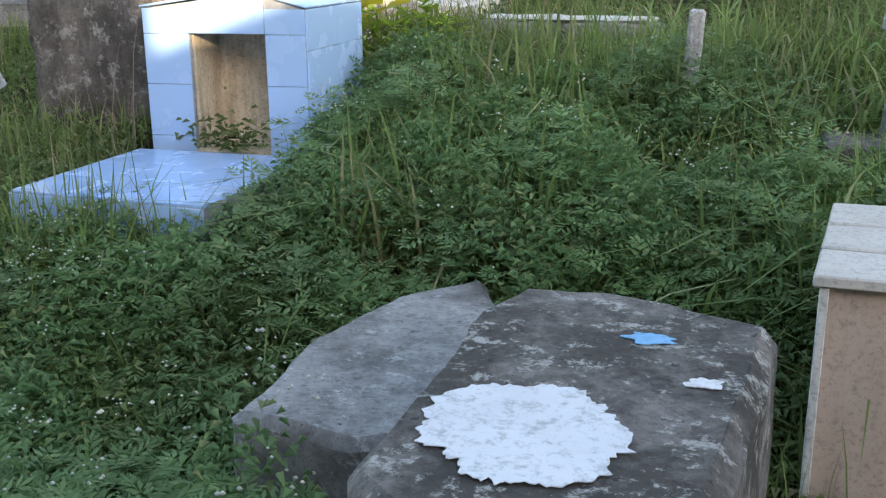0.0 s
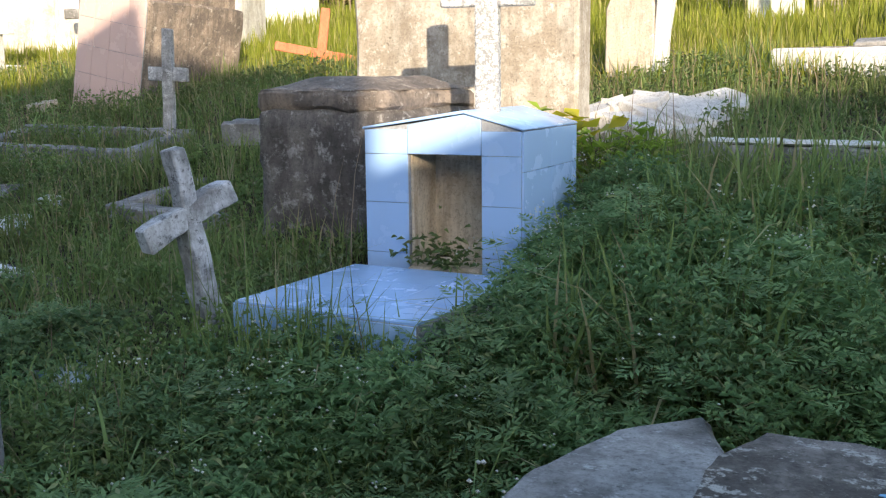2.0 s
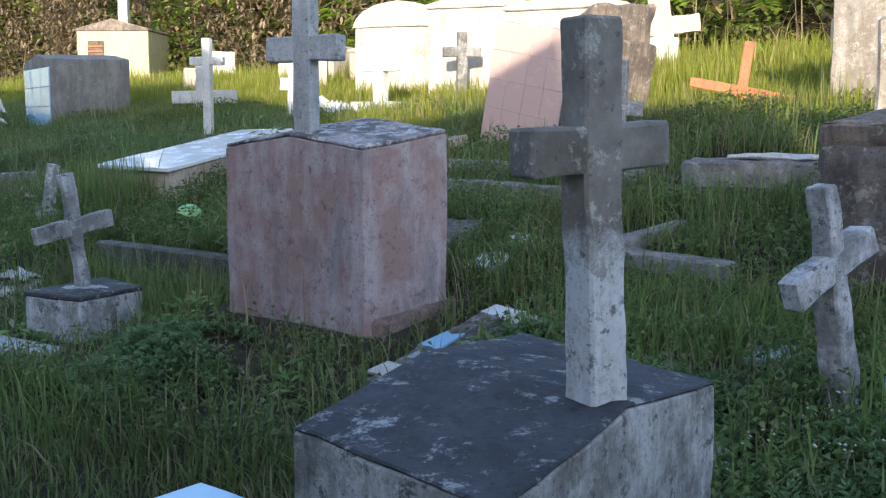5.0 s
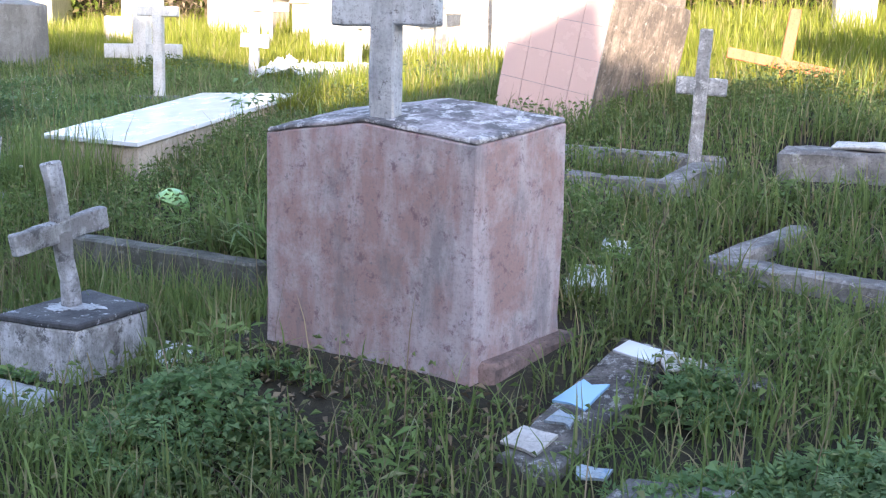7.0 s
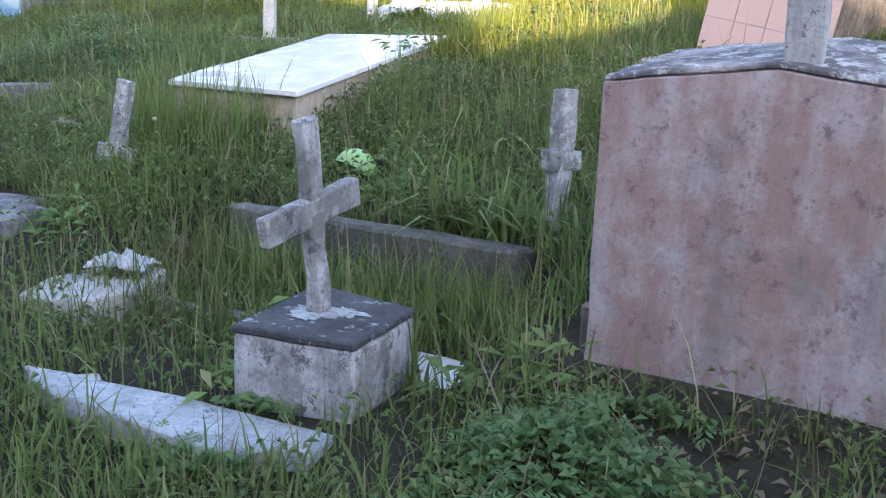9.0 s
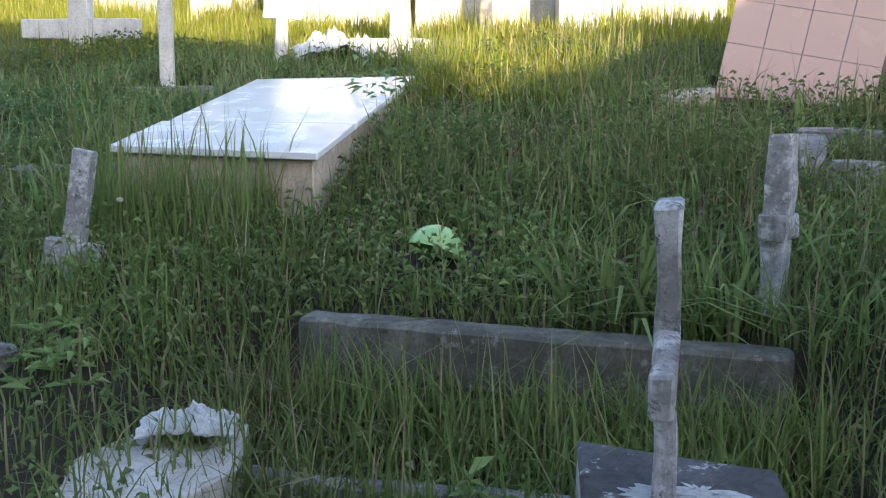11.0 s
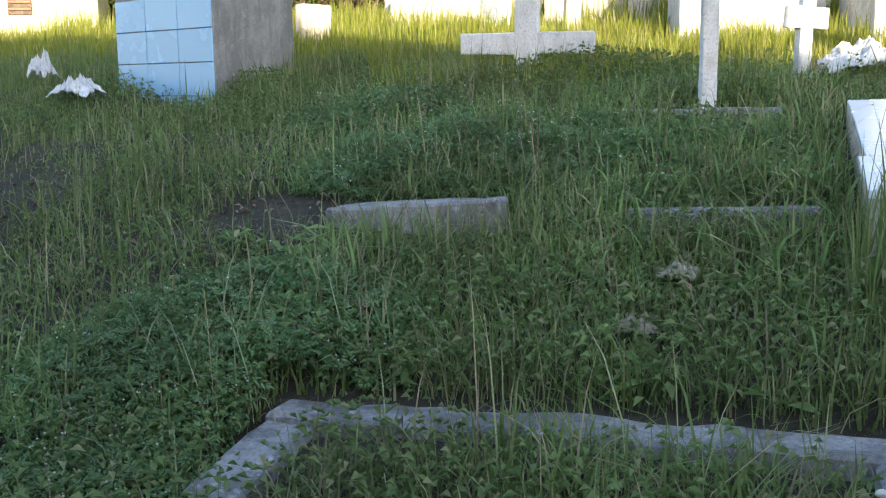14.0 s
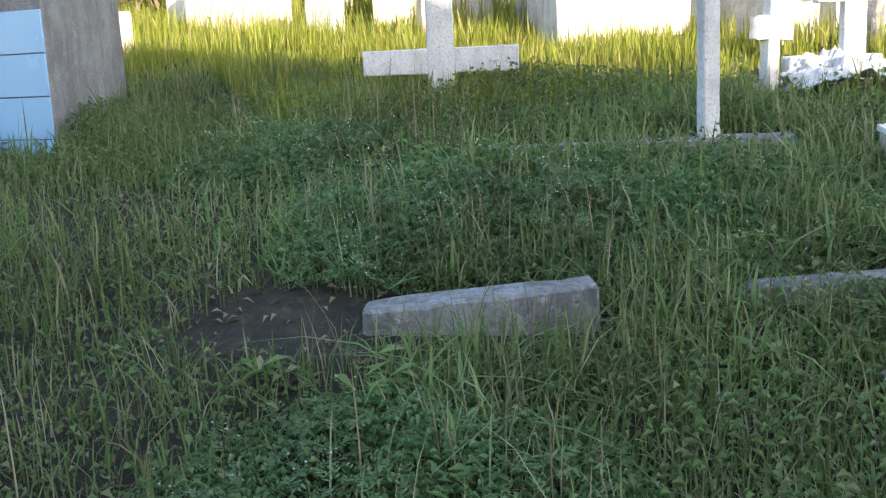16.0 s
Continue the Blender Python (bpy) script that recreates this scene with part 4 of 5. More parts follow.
crumpled("plastic_bag", "crumpled white plastic bag on broken stone in the grass", "bag", -6.56, 3.86, 0.625, 0.24, 0.17, 0.05, CLOTH, 3, 20)
pts = [(-6.7, 3.5), (-6.4, 3.55), (-6.36, 3.72), (-6.46, 3.98), (-6.72, 3.94), (-6.8, 3.7)]
t = thing("marble_slab", -6.58, 3.7, 0.5, "broken pinkish-white marble slab under a plastic bag", "slab", "sunken marble slabs")
part("plate", solid(rel(pts, -6.58, 3.7), -0.15, [0.06, 0.08, 0.09, 0.11, 0.1, 0.07], amount=0.014, bevel=0.008, cell=0.05, seed=15), ROUGH_MARBLE, t)
crumpled("plastic_bag", "white rumpled plastic sheet lying beside a cross", "bag", -7.85, 7.72, hz(-7.85, 7.72) + 0.06, 0.55, 0.32, 0.2, CLOTH, 7, 10)
crumpled("plastic_bag", "white torn plastic bag in the grass near the blue tomb", "bag", -13.05, 7.15, hz(-13.05, 7.15) + 0.1, 0.34, 0.24, 0.15, CLOTH, 11, 0)
crumpled("plastic_bag", "white torn plastic bag standing up in the grass", "bag", -13.95, 7.7, hz(-13.95, 7.7) + 0.1, 0.2, 0.16, 0.2, CLOTH, 17, 0)


def green_bowl():
    bm = bmesh.new()
    bmesh.ops.create_uvsphere(bm, u_segments=18, v_segments=10, radius=0.1)
    bmesh.ops.delete(bm, geom=[v for v in bm.verts if v.co.z < -0.01], context="VERTS")
    for v in bm.verts:
        a = math.atan2(v.co.y, v.co.x)
        v.co *= 1 + 0.03 * math.cos(9 * a)
        v.co.z *= 0.95
    inner = bmesh.ops.extrude_face_region(bm, geom=list(bm.faces))
    for v in inner["geom"]:
        if isinstance(v, bmesh.types.BMVert):
            v.co *= 0.94
    bmesh.ops.recalc_face_normals(bm, faces=bm.faces)
    t = thing("plastic_bowl", -6.256, 4.9, hz(-6.256, 4.9) + 0.05, "upturned ribbed lime-green plastic bowl in the grass", "bowl")
    t.matrix_world = t.matrix_world @ pose(0, 0, 0, -25, 10, 0)
    part("shell", bm, LIME, t)

    clear(*[(-6.256 + 0.17 * math.cos(k), 4.92 + 0.17 * math.sin(k)) for k in range(6)])


green_bowl()


def blue_tomb():
    """Tomb with blue tiles on its front and bare dark concrete sides."""
    t = thing("blue_tiled_tomb", -12.0, 7.3, 1.3, "tall tomb with light-blue tiles in front and bare grey cement sides", "tomb")
    foot = [(-1.11, 0.33), (0.04, 0.0), (-0.09, 1.17), (-1.2, 1.5)]
    body = part("body", gabled(foot, -0.25, (1.0, 1.0, 1.05, 1.05), (1.08, 1.13), amount=0.006, bevel=0.01, cell=0.1, seed=56), BARE_CEMENT, t)
    for i in range(3):
        for j in range(5):
            w = 0.39
            tile = part("tile", box(w - 0.006, 0.012, 0.222, x0=-(i + 0.5) * w, y0=-0.008, z0=j * 0.228 - 0.23, amount=0, bevel=0.0015, cell=9), TILE_BLUE, body)
            tile.matrix_basis = pose(0.04, 0.0, 0, 0, 0, -16)
    clear((-13.15, 7.62), (-11.96, 7.28), (-12.05, 8.5), (-13.2, 8.8))


blue_tomb()


# ---------- shards, stones ----------
def shard(label, x, y, size, mat, seed, dz=0.03, name="marble_shard", group="shards in the grass", tilt=12):
    r = random.Random(seed)
    n = r.choice((4, 5))
    foot = [(size[0] / 2 * r.uniform(0.75, 1.1) * math.cos(2 * math.pi * k / n + 0.7), size[1] / 2 * r.uniform(0.75, 1.1) * math.sin(2 * math.pi * k / n + 0.7)) for k in range(n)]
    t = thing(name, x, y, hz(x, y) + dz, label, "shard", group)
    t.matrix_world = t.matrix_world @ pose(0, 0, 0, tilt, r.uniform(-8, 8), r.uniform(-30, 30))
    part("plate", solid(foot, -0.05, 0.02, amount=0.004, bevel=0.005, cell=0.05, seed=seed), mat, t)


shard("white marble shard lying beside the pink tomb", -3.68, 4.72, (0.26, 0.34), MARBLE, 1)
shard("white marble shard lying beside the pink tomb", -3.7, 5.02, (0.2, 0.16), MARBLE, 2)
shard("patch of pale blue tiles in the grass", -2.0, 3.38, (0.36, 0.22), TILE_OLD, 3, 0.02)
shard("patch of pale blue tiles in the grass", -2.05, 4.15, (0.3, 0.2), TILE_OLD, 4, 0.02)
shard("pale stone beside the tiled headstone", -5.62, 6.85, (0.3, 0.2), CREAM, 5, 0.06)
shard("pale field stone sunk among weeds", -1.1, 3.12, (0.34, 0.24), CONCRETE_PALE, 6, 0.04, "field_stone", "field stones", 5)
shard("pale field stone sunk among weeds", -4.69, 2.62, (0.16, 0.12), CONCRETE_PALE, 7, -0.015, "field_stone", "field stones", 5)
shard("grey slab corner at the broken tiled grave", -2.85, 3.42, (0.5, 0.24), CONCRETE_PALE, 8, 0.06, "slab_corner", "shards in the grass", 8)
shard("white stone lying at the kerb", -5.9, 3.12, (0.3, 0.2), ROUGH_MARBLE, 9, 0.0)
crumpled("dried_flowers", "bunch of withered pale flowers in the grass", "flowers", -8.32, 4.52, hz(-8.32, 4.52) + 0.07, 0.12, 0.1, 0.05, WITHERED, 21)
crumpled("dried_flowers", "bunch of withered pale flowers in the grass", "flowers", -8.28, 4.92, hz(-8.28, 4.92) + 0.07, 0.12, 0.1, 0.05, WITHERED, 22)
clear((-4.4, 3.4), (-3.95, 3.38), (-3.9, 3.62), (-4.45, 3.64))


# ---------- the far graves in the sun ----------
def house_tomb(label, x, y, w, d, e, r, mat, yaw, seed, roof=None, name="house_tomb", arched=False):
    t = thing(name, x, y, hz(x, y), label, "tomb", yaw=yaw)
    part("body", box(w, d, e + 0.2, z0=-0.2, amount=0.008, bevel=0.012, cell=0.15, seed=seed), mat, t)
    o = 0.03
    line = [(w / 2 * math.cos(a), e + 0.02 + (r - e) * math.sin(a)) for a in (0.0, 0.3, 0.65, 1.05, 1.57, 2.1, 2.5, 2.85, 3.14)] if arched else [(w / 2 + o, e + 0.04), (0, r), (-w / 2 - o, e + 0.04)]
    bm = prism([(-w / 2 - o, e), (w / 2 + o, e), *line], -d / 2 - o, d / 2 + o, amount=0.006, bevel=0.01, cell=0.15, seed=seed + 1)
    part("roof", bm, roof or mat, t)
    clear(*[(x + a * w / 2, y + b * d / 2) for a, b in ((-1, -1), (1, -1), (1, 1), (-1, 1))])
    return t


yt = house_tomb("pale yellow house-shaped tomb with a louvred recess, before the hedge", -19.9, 13.7, 1.5, 1.3, 1.15, 1.4, YELLOW, 35, 70, SLATE)
part("recess_door", box(0.34, 0.03, 0.6, x0=-0.35, y0=-0.66, z0=0.35, amount=0.002), BARK, yt, "brown wooden louvre")
for k in range(5):
    part("louvre_slat", box(0.32, 0.03, 0.03, x0=-0.35, y0=-0.69, z0=0.42 + 0.1 * k, amount=0.001, bevel=0.004), ORANGE, yt)
cross("white cross standing on the yellow tomb", -19.95, 13.75, hz(-19.9, 13.7) + 1.38, 1.6, 1.1, 0.8, WHITE, yaw=35, wide=0.2, deep=0.15, arm_tall=0.18)
house_tomb("large white-painted gabled tomb glaring in the sun", -9.0, 10.3, 1.1, 0.8, 0.72, 1.0, OLD_WHITE, 20, 72, arched=True)
house_tomb("white-painted tomb with flat gabled roof", -7.6, 10.0, 1.1, 0.9, 0.85, 1.05, OLD_WHITE, 20, 74)
house_tomb("broad white tomb behind the tiled headstone", -6.3, 9.7, 1.2, 0.8, 0.75, 0.9, OLD_WHITE, 15, 76)
house_tomb("tall white plastered tomb in bright sun", -2.75, 8.3, 0.85, 0.6, 0.95, 1.05, STAINED_WALL, -10, 78)
house_tomb("low cream tomb in the sunlit grass", -10.6, 11.8, 1.1, 0.6, 0.4, 0.5, CREAM, 10, 82)
house_tomb("low white tomb in the sunlit grass", -8.3, 12.2, 1.6, 0.6, 0.3, 0.36, CREAM, 8, 84)
house_tomb("cream stained tomb in the sunlit grass", -12.6, 12.2, 1.0, 0.6, 0.55, 0.7, CREAM, 15, 86)
cross("cream stained stone cross before the hedge", -10.4, 10.2, hz(-10.4, 10.2), 0.75, 0.5, 0.5, CREAM, yaw=35, wide=0.13, deep=0.1, arm_tall=0.1, seed=58)
cross("big broad cream stone cross in the grass", -6.88, 12.87, hz(-6.88, 12.87), 1.1, 0.55, 0.95, CREAM, yaw=25, lean=(-9, 0), wide=0.26, deep=0.15, arm_tall=0.22, arm_roll=4, rough=0.014, seed=59)
cross("white cross before a white tomb", -7.35, 9.2, hz(-7.35, 9.2), 0.7, 0.5, 0.4, CONCRETE_PALE, yaw=50, wide=0.1, deep=0.08, arm_tall=0.1, seed=60)
for i, (x, y, w, h, m) in enumerate(((-11.4, 10.9, 0.42, 0.55, 0), (-9.6, 11.2, 0.4, 0.5, 1), (-10.2, 12.6, 0.5, 0.6, 0), (-11.9, 13.0, 0.5, 0.6, 1), (-13.4, 12.9, 0.5, 0.7, 0), (-9.2, 13.2, 0.45, 0.6, 1), (-6.9, 12.4, 0.7, 0.4, 0), (-4.2, 11.6, 0.4, 0.5, 1), (-15.4, 12.6, 0.5, 0.6, 0), (-3.3, 12.4, 0.5, 0.55, 0), (-13.0, 10.2, 0.35, 0.4, 1))):
    t = thing("headstone", x, y, hz(x, y), "pale headstone standing in long sunlit grass", "headstone", "far headstones", yaw=i * 11 - 40)
    part("stone", box(w, 0.14, h + 0.15, z0=-0.15, amount=0.01, bevel=0.02, seed=90 + i), (WHITE, CREAM)[m], t)


# ---------- plants ----------
def inside(px, py, poly):
    hit = np.zeros(len(px), bool)
    n = len(poly)
    for i in range(n):
        (x0, y0), (x1, y1) = poly[i], poly[(i + 1) % n]
        if y0 != y1:
            c = ((y0 > py) != (y1 > py)) & (px < (x1 - x0) * (py - y0) / (y1 - y0) + x0)
            hit ^= c
    return hit


def open_ground(px, py):
    ok = np.ones(len(px), bool)
    for poly in KEEP_OUT:
        ok &= ~inside(px, py, poly)
    return ok


def stuff(name, verts, sides, mat, label, category):
    """One mesh out of many alike pieces: sides lists how many corners each face has, corners taken in order from verts' faces."""
    faces, counts = sides
    me = bpy.data.meshes.new(name)
    me.vertices.add(len(verts))
    me.vertices.foreach_set("co", verts.astype(np.float32).ravel())
    me.loops.add(len(faces))
    me.loops.foreach_set("vertex_index", faces.astype(np.int32))
    me.polygons.add(len(counts))
    starts = np.concatenate([[0], np.cumsum(counts)[:-1]])
    me.polygons.foreach_set("loop_start", starts.astype(np.int32))
    me.update(calc_edges=True)
    me.materials.append(mat)
    return tagged(new(name, me), label, category, kind="stuff")


def clumps(x, y, scale, seed):
    """A smooth field between 0 and 1."""
    r = np.random.RandomState(seed)
    s = np.zeros(len(x))
    for k in range(7):
        a, b, c = r.uniform(-1, 1, 3) * (2.5, 2.5, 3.1)
        s += np.sin((a * x + b * y) / scale + c)
    return np.clip(0.5 + s / 7, 0, 1)


def thin(px, py, r, keep):
    """Drops part of the growth on the worn ground west of the kerbs and between the middle graves."""
    west = (px < -9.7) & (py > 3.2) & (py < 6.7)
    middle = (px > -7.2) & (px < -1.9) & (py > 2.0) & (py < 4.1)
    return ~(west | middle) | (r.rand(len(px)) < keep * 0.85)


def blades(name, n, x0, x1, y0, y1, tall, wide, mat, label, seed, bend=0.5, where=None, lift=0.0, seg=3):
    r = np.random.RandomState(seed)
    px, py = r.uniform(x0, x1, n), r.uniform(y0, y1, n)
    ok = open_ground(px, py) & thin(px, py, r, 0.5)
    if where is not None:
        ok &= where(px, py)
    px, py = px[ok], py[ok]
    n = len(px)
    h = r.uniform(tall[0], tall[1], n) * (0.55 + 0.9 * clumps(px, py, 0.55, seed + 1)) * (0.7 + 0.6 * r.rand(n) ** 2)
    w = wide * r.uniform(0.6, 1.3, n)
    a = r.uniform(0, 2 * np.pi, n)
    lean = bend * r.uniform(0.1, 1.0, n) ** 1.3 * h
    dx, dy = np.cos(a), np.sin(a)
    t = a + np.pi / 2 + r.uniform(-0.6, 0.6, n)
    sx, sy = np.cos(t) * w / 2, np.sin(t) * w / 2
    z = hill(px, py) - 0.01 + lift
    k = (lean / h)[:, None]
    t_ = np.linspace(0, 1, seg + 1)[None]
    cx, cy = px[:, None] + (dx * lean)[:, None] * t_**2, py[:, None] + (dy * lean)[:, None] * t_**2
    cz = z[:, None] + h[:, None] * t_ * (1 - 0.42 * np.minimum(k, 1.6) * t_**1.5)
    taper = np.sqrt(1 - t_**2)
    one = np.stack([cx - sx[:, None] * taper, cy - sy[:, None] * taper, cz], -1)
    two = np.stack([cx + sx[:, None] * taper, cy + sy[:, None] * taper, cz], -1)
    v = np.concatenate([np.stack([one[:, :-1], two[:, :-1]], 2).reshape(n, 2 * seg, 3), one[:, -1:]], 1)
    ring = []
    for s in range(seg - 1):
        ring += [2 * s, 2 * s + 1, 2 * s + 3, 2 * s + 2]
    ring += [2 * seg - 2, 2 * seg - 1, 2 * seg]
    f = (np.arange(n)[:, None] * (2 * seg + 1) + np.array(ring)).ravel()
    return stuff(name, v.reshape(-1, 3), (f, np.tile([4] * (seg - 1) + [3], n)), mat, label, "grass")


def leaves(name, cx, cy, cz, size, mat, label, category, seed, droop=0.5, narrow=0.45):
    """Folded leaves, each with its own turn, at the given places."""
    r = np.random.RandomState(seed)
    n = len(cx)
    s = size * r.uniform(0.55, 1.25, n)
    a = r.uniform(0, 2 * np.pi, n)
    up = r.uniform(-droop, 0.55, n)
    ux, uy, uz = np.cos(a) * np.cos(up), np.sin(a) * np.cos(up), np.sin(up)
    side = np.stack([-np.sin(a), np.cos(a), r.uniform(-0.5, 0.5, n)], -1) * (s * narrow * 0.5)[:, None]
    base = np.stack([cx, cy, cz], -1)
    along = np.stack([ux, uy, uz], -1) * s[:, None]
    v = np.empty((n, 4, 3))
    v[:, 0] = base
    v[:, 1] = base + along * 0.5 + side + (0, 0, 0.012)
    v[:, 2] = base + along
    v[:, 3] = base + along * 0.5 - side + (0, 0, 0.012)
    b = np.arange(n)[:, None] * 4
    f = (b + np.array([0, 1, 2, 0, 2, 3])).ravel()
    return stuff(name, v.reshape(-1, 3), (f, np.full(2 * n, 3)), mat, label, category)


def weed_bed(name, n, spots, size, label, seed, mat=None, droop=0.4, narrow=0.5):
    """Leafy weeds heaped over the given spots: x, y, radius, height."""
    r = np.random.RandomState(seed)
    xs, ys, zs = [], [], []
    area = sum(s[2] ** 2 for s in spots)
    for x, y, rad, h in spots:
        k = int(n * rad**2 / area)
        d, a = rad * np.sqrt(r.rand(k)), r.uniform(0, 2 * np.pi, k)
        px, py = x + d * np.cos(a), y + d * np.sin(a)
        top = h * (1 - 0.75 * (d / rad) ** 2) * (0.5 + 0.8 * clumps(px, py, 0.16, seed))
        xs.append(px), ys.append(py), zs.append(hill(px, py) + top * (0.25 + 0.75 * r.rand(k) ** 0.5))
    xs, ys, zs = map(np.concatenate, (xs, ys, zs))
    ok = open_ground(xs, ys)
    return leaves(name, xs[ok], ys[ok], zs[ok], size, mat or WEED, label, "weeds", seed + 1, droop, narrow)


def lobed_weeds(name, n, spots, size, label, seed, mat=None):
    """Weeds with deeply cut leaves: each leaf has three pairs of lobes and a tip along its rib."""
    r = np.random.RandomState(seed)
    xs, ys, zs = [], [], []
    area = sum(s[2] ** 2 for s in spots)
    for x, y, rad, h in spots:
        k = int(n * rad**2 / area)
        d, a = rad * np.sqrt(r.rand(k)), r.uniform(0, 2 * np.pi, k)
        px, py = x + d * np.cos(a), y + d * np.sin(a)
        top = h * (1 - 0.7 * (d / rad) ** 2) * (0.6 + 0.7 * clumps(px, py, 0.16, seed))
        xs.append(px), ys.append(py), zs.append(hill(px, py) + top * (0.45 + 0.6 * r.rand(k) ** 0.6))
    xs, ys, zs = map(np.concatenate, (xs, ys, zs))
    ok = open_ground(xs, ys)
    base = np.stack([xs[ok], ys[ok], zs[ok]], -1)
    m = len(base)
    s = size * r.uniform(0.6, 1.3, m)[:, None]
    a, up = r.uniform(0, 2 * np.pi, m), r.uniform(-0.35, 0.7, m)
    u = np.stack([np.cos(a) * np.cos(up), np.sin(a) * np.cos(up), np.sin(up)], -1)
    side = np.stack([-np.sin(a), np.cos(a), r.uniform(-0.35, 0.35, m)], -1)
    drop = np.array((0, 0, -0.12))
    out = []
    for at, sign, long in ((0.2, 1, 0.42), (0.25, -1, 0.42), (0.45, 1, 0.4), (0.5, -1, 0.4), (0.68, 1, 0.3), (0.72, -1, 0.3), (0.72, 0, 0.38)):
        way = u + drop if sign == 0 else 0.75 * u + 0.7 * sign * side + drop
        across = side if sign == 0 else u - 0.6 * sign * side
        p = base + u * s * at + drop * s * at
        out.append(np.stack([p, p + (0.5 * way + 0.13 * across) * s * long, p + way * s * long, p + (0.5 * way - 0.13 * across) * s * long], 1))
    v = np.stack(out, 1).reshape(-1, 3)
    f = (np.arange(len(v) // 4)[:, None] * 4 + np.array([0, 1, 2, 0, 2, 3])).ravel()
    return stuff(name, v, (f, np.full(len(f) // 3, 3)), mat or WEED, label, "weeds")


def flower_heads(name, n, spots, label, seed, mat, size=0.006, rise=0.06):
    r = np.random.RandomState(seed)
    out = []
    for _ in range(n):
        x, y, rad, h = spots[r.randint(len(spots))]
        d, a = rad * math.sqrt(r.rand()), r.uniform(0, 2 * math.pi)
        px, py = x + d * math.cos(a), y + d * math.sin(a)
        pz = hz(px, py) + h * (1 - 0.7 * (d / rad) ** 2) + rise * r.uniform(0.3, 1.6)
        for _ in range(r.randint(2, 6)):
            out.append((px + r.normal(0, 0.018), py + r.normal(0, 0.018), pz + r.normal(0, 0.012)))
    c = np.array(out)
    c = c[open_ground(c[:, 0], c[:, 1])]
    s = size * r.uniform(0.6, 1.2, len(c))[:, None, None]
    octa = np.array([(1, 0, 0), (0, 1, 0), (-1, 0, 0), (0, -1, 0), (0, 0, 0.8), (0, 0, -0.8)])
    v = c[:, None] + octa[None] * s
    tri = np.array([0, 1, 4, 1, 2, 4, 2, 3, 4, 3, 0, 4, 1, 0, 5, 2, 1, 5, 3, 2, 5, 0, 3, 5])
    f = (np.arange(len(c))[:, None] * 6 + tri).ravel()
    return stuff(name, v.reshape(-1, 3), (f, np.full(8 * len(c), 3)), mat, label, "flowers")


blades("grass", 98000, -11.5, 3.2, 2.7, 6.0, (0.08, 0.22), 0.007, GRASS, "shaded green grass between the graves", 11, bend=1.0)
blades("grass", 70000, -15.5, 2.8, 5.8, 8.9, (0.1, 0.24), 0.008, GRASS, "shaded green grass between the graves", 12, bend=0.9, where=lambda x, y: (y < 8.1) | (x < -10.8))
# grass in the lit-coloured copy, from about where the shade ends
blades("long_grass", 80000, -19, 4.5, 7.4, 11.0, (0.12, 0.25), 0.011, GRASS_SUN, "long grass in the sun, sunlight put into its yellow-green colour", 13, seg=2, where=lambda x, y: y > 7.5 + 0.25 * np.sin(2 * x) + 1.3 * np.clip((-10.8 - x) / 1.0, 0, 1) + 0.55 * np.clip((x + 6.5) / 0.8, 0, 1) * np.clip((-3.4 - x) / 0.5, 0, 1))
blades("long_grass", 2600, -7.0, -6.15, 6.5, 7.5, (0.14, 0.26), 0.009, GRASS_SUN, "long grass in the sun, sunlight put into its yellow-green colour", 38, bend=0.9)
blades("long_grass", 60000, -26, 7, 10.8, 16, (0.18, 0.4), 0.016, GRASS_SUN, "long grass in the sun, sunlight put into its yellow-green colour", 14, seg=2)
blades("grass", 60000, -13, 3.5, -0.8, 2.85, (0.04, 0.11), 0.008, GRASS, "short trodden grass along the way", 15, seg=2)
blades("grass", 22000, -7.5, -2.4, 1.8, 3.05, (0.07, 0.18), 0.007, GRASS, "shaded green grass along the way", 73, bend=1.1)
blades("pale_stalks", 5200, -12.5, -6.8, 2.8, 7.2, (0.14, 0.34), 0.0042, PALE_STALK, "thin pale seeding grass stalks", 84, bend=1.1)
blades("pale_stalks", 2600, -6.8, 1.8, 2.9, 7.0, (0.14, 0.32), 0.0042, PALE_STALK, "thin pale seeding grass stalks", 85, bend=1.1)
blades("dry_stalks", 5000, -10.5, 2.2, 2.8, 8.0, (0.2, 0.4), 0.004, STRAW, "thin dry grass stalks", 16, bend=0.9)
blades("tall_grass", 7000, -0.4, 2.2, 3.6, 5.8, (0.26, 0.5), 0.012, GRASS, "tall broad-bladed grass", 17, bend=1.4)
blades("tall_grass", 4500, -1.2, 2.2, 2.9, 5.6, (0.22, 0.42), 0.007, GRASS, "arching grass among the weeds", 37, bend=1.7)
blades("broad_grass", 6500, -0.7, 1.7, 3.3, 5.6, (0.24, 0.42), 0.014, BROAD, "broad arching light-green grass leaves among the weeds", 71, bend=2.1, seg=4)
blades("broad_grass", 260, -1.5, 0.1, 2.6, 3.6, (0.2, 0.32), 0.014, BROAD, "broad arching light-green grass leaves among the weeds", 72, bend=1.6, seg=4)
blades("broad_grass", 12000, -11.0, -7.6, 5.5, 7.9, (0.07, 0.17), 0.009, BROAD, "short light-green arching grass on the slope", 86, bend=1.7, where=lambda x, y: clumps(x, y, 0.9, 87) > 0.38)
blades("broad_grass", 1800, -9.7, -7.8, 4.5, 6.9, (0.12, 0.24), 0.012, BROAD, "light-green arching grass between the kerbs", 74, bend=1.9, seg=4)
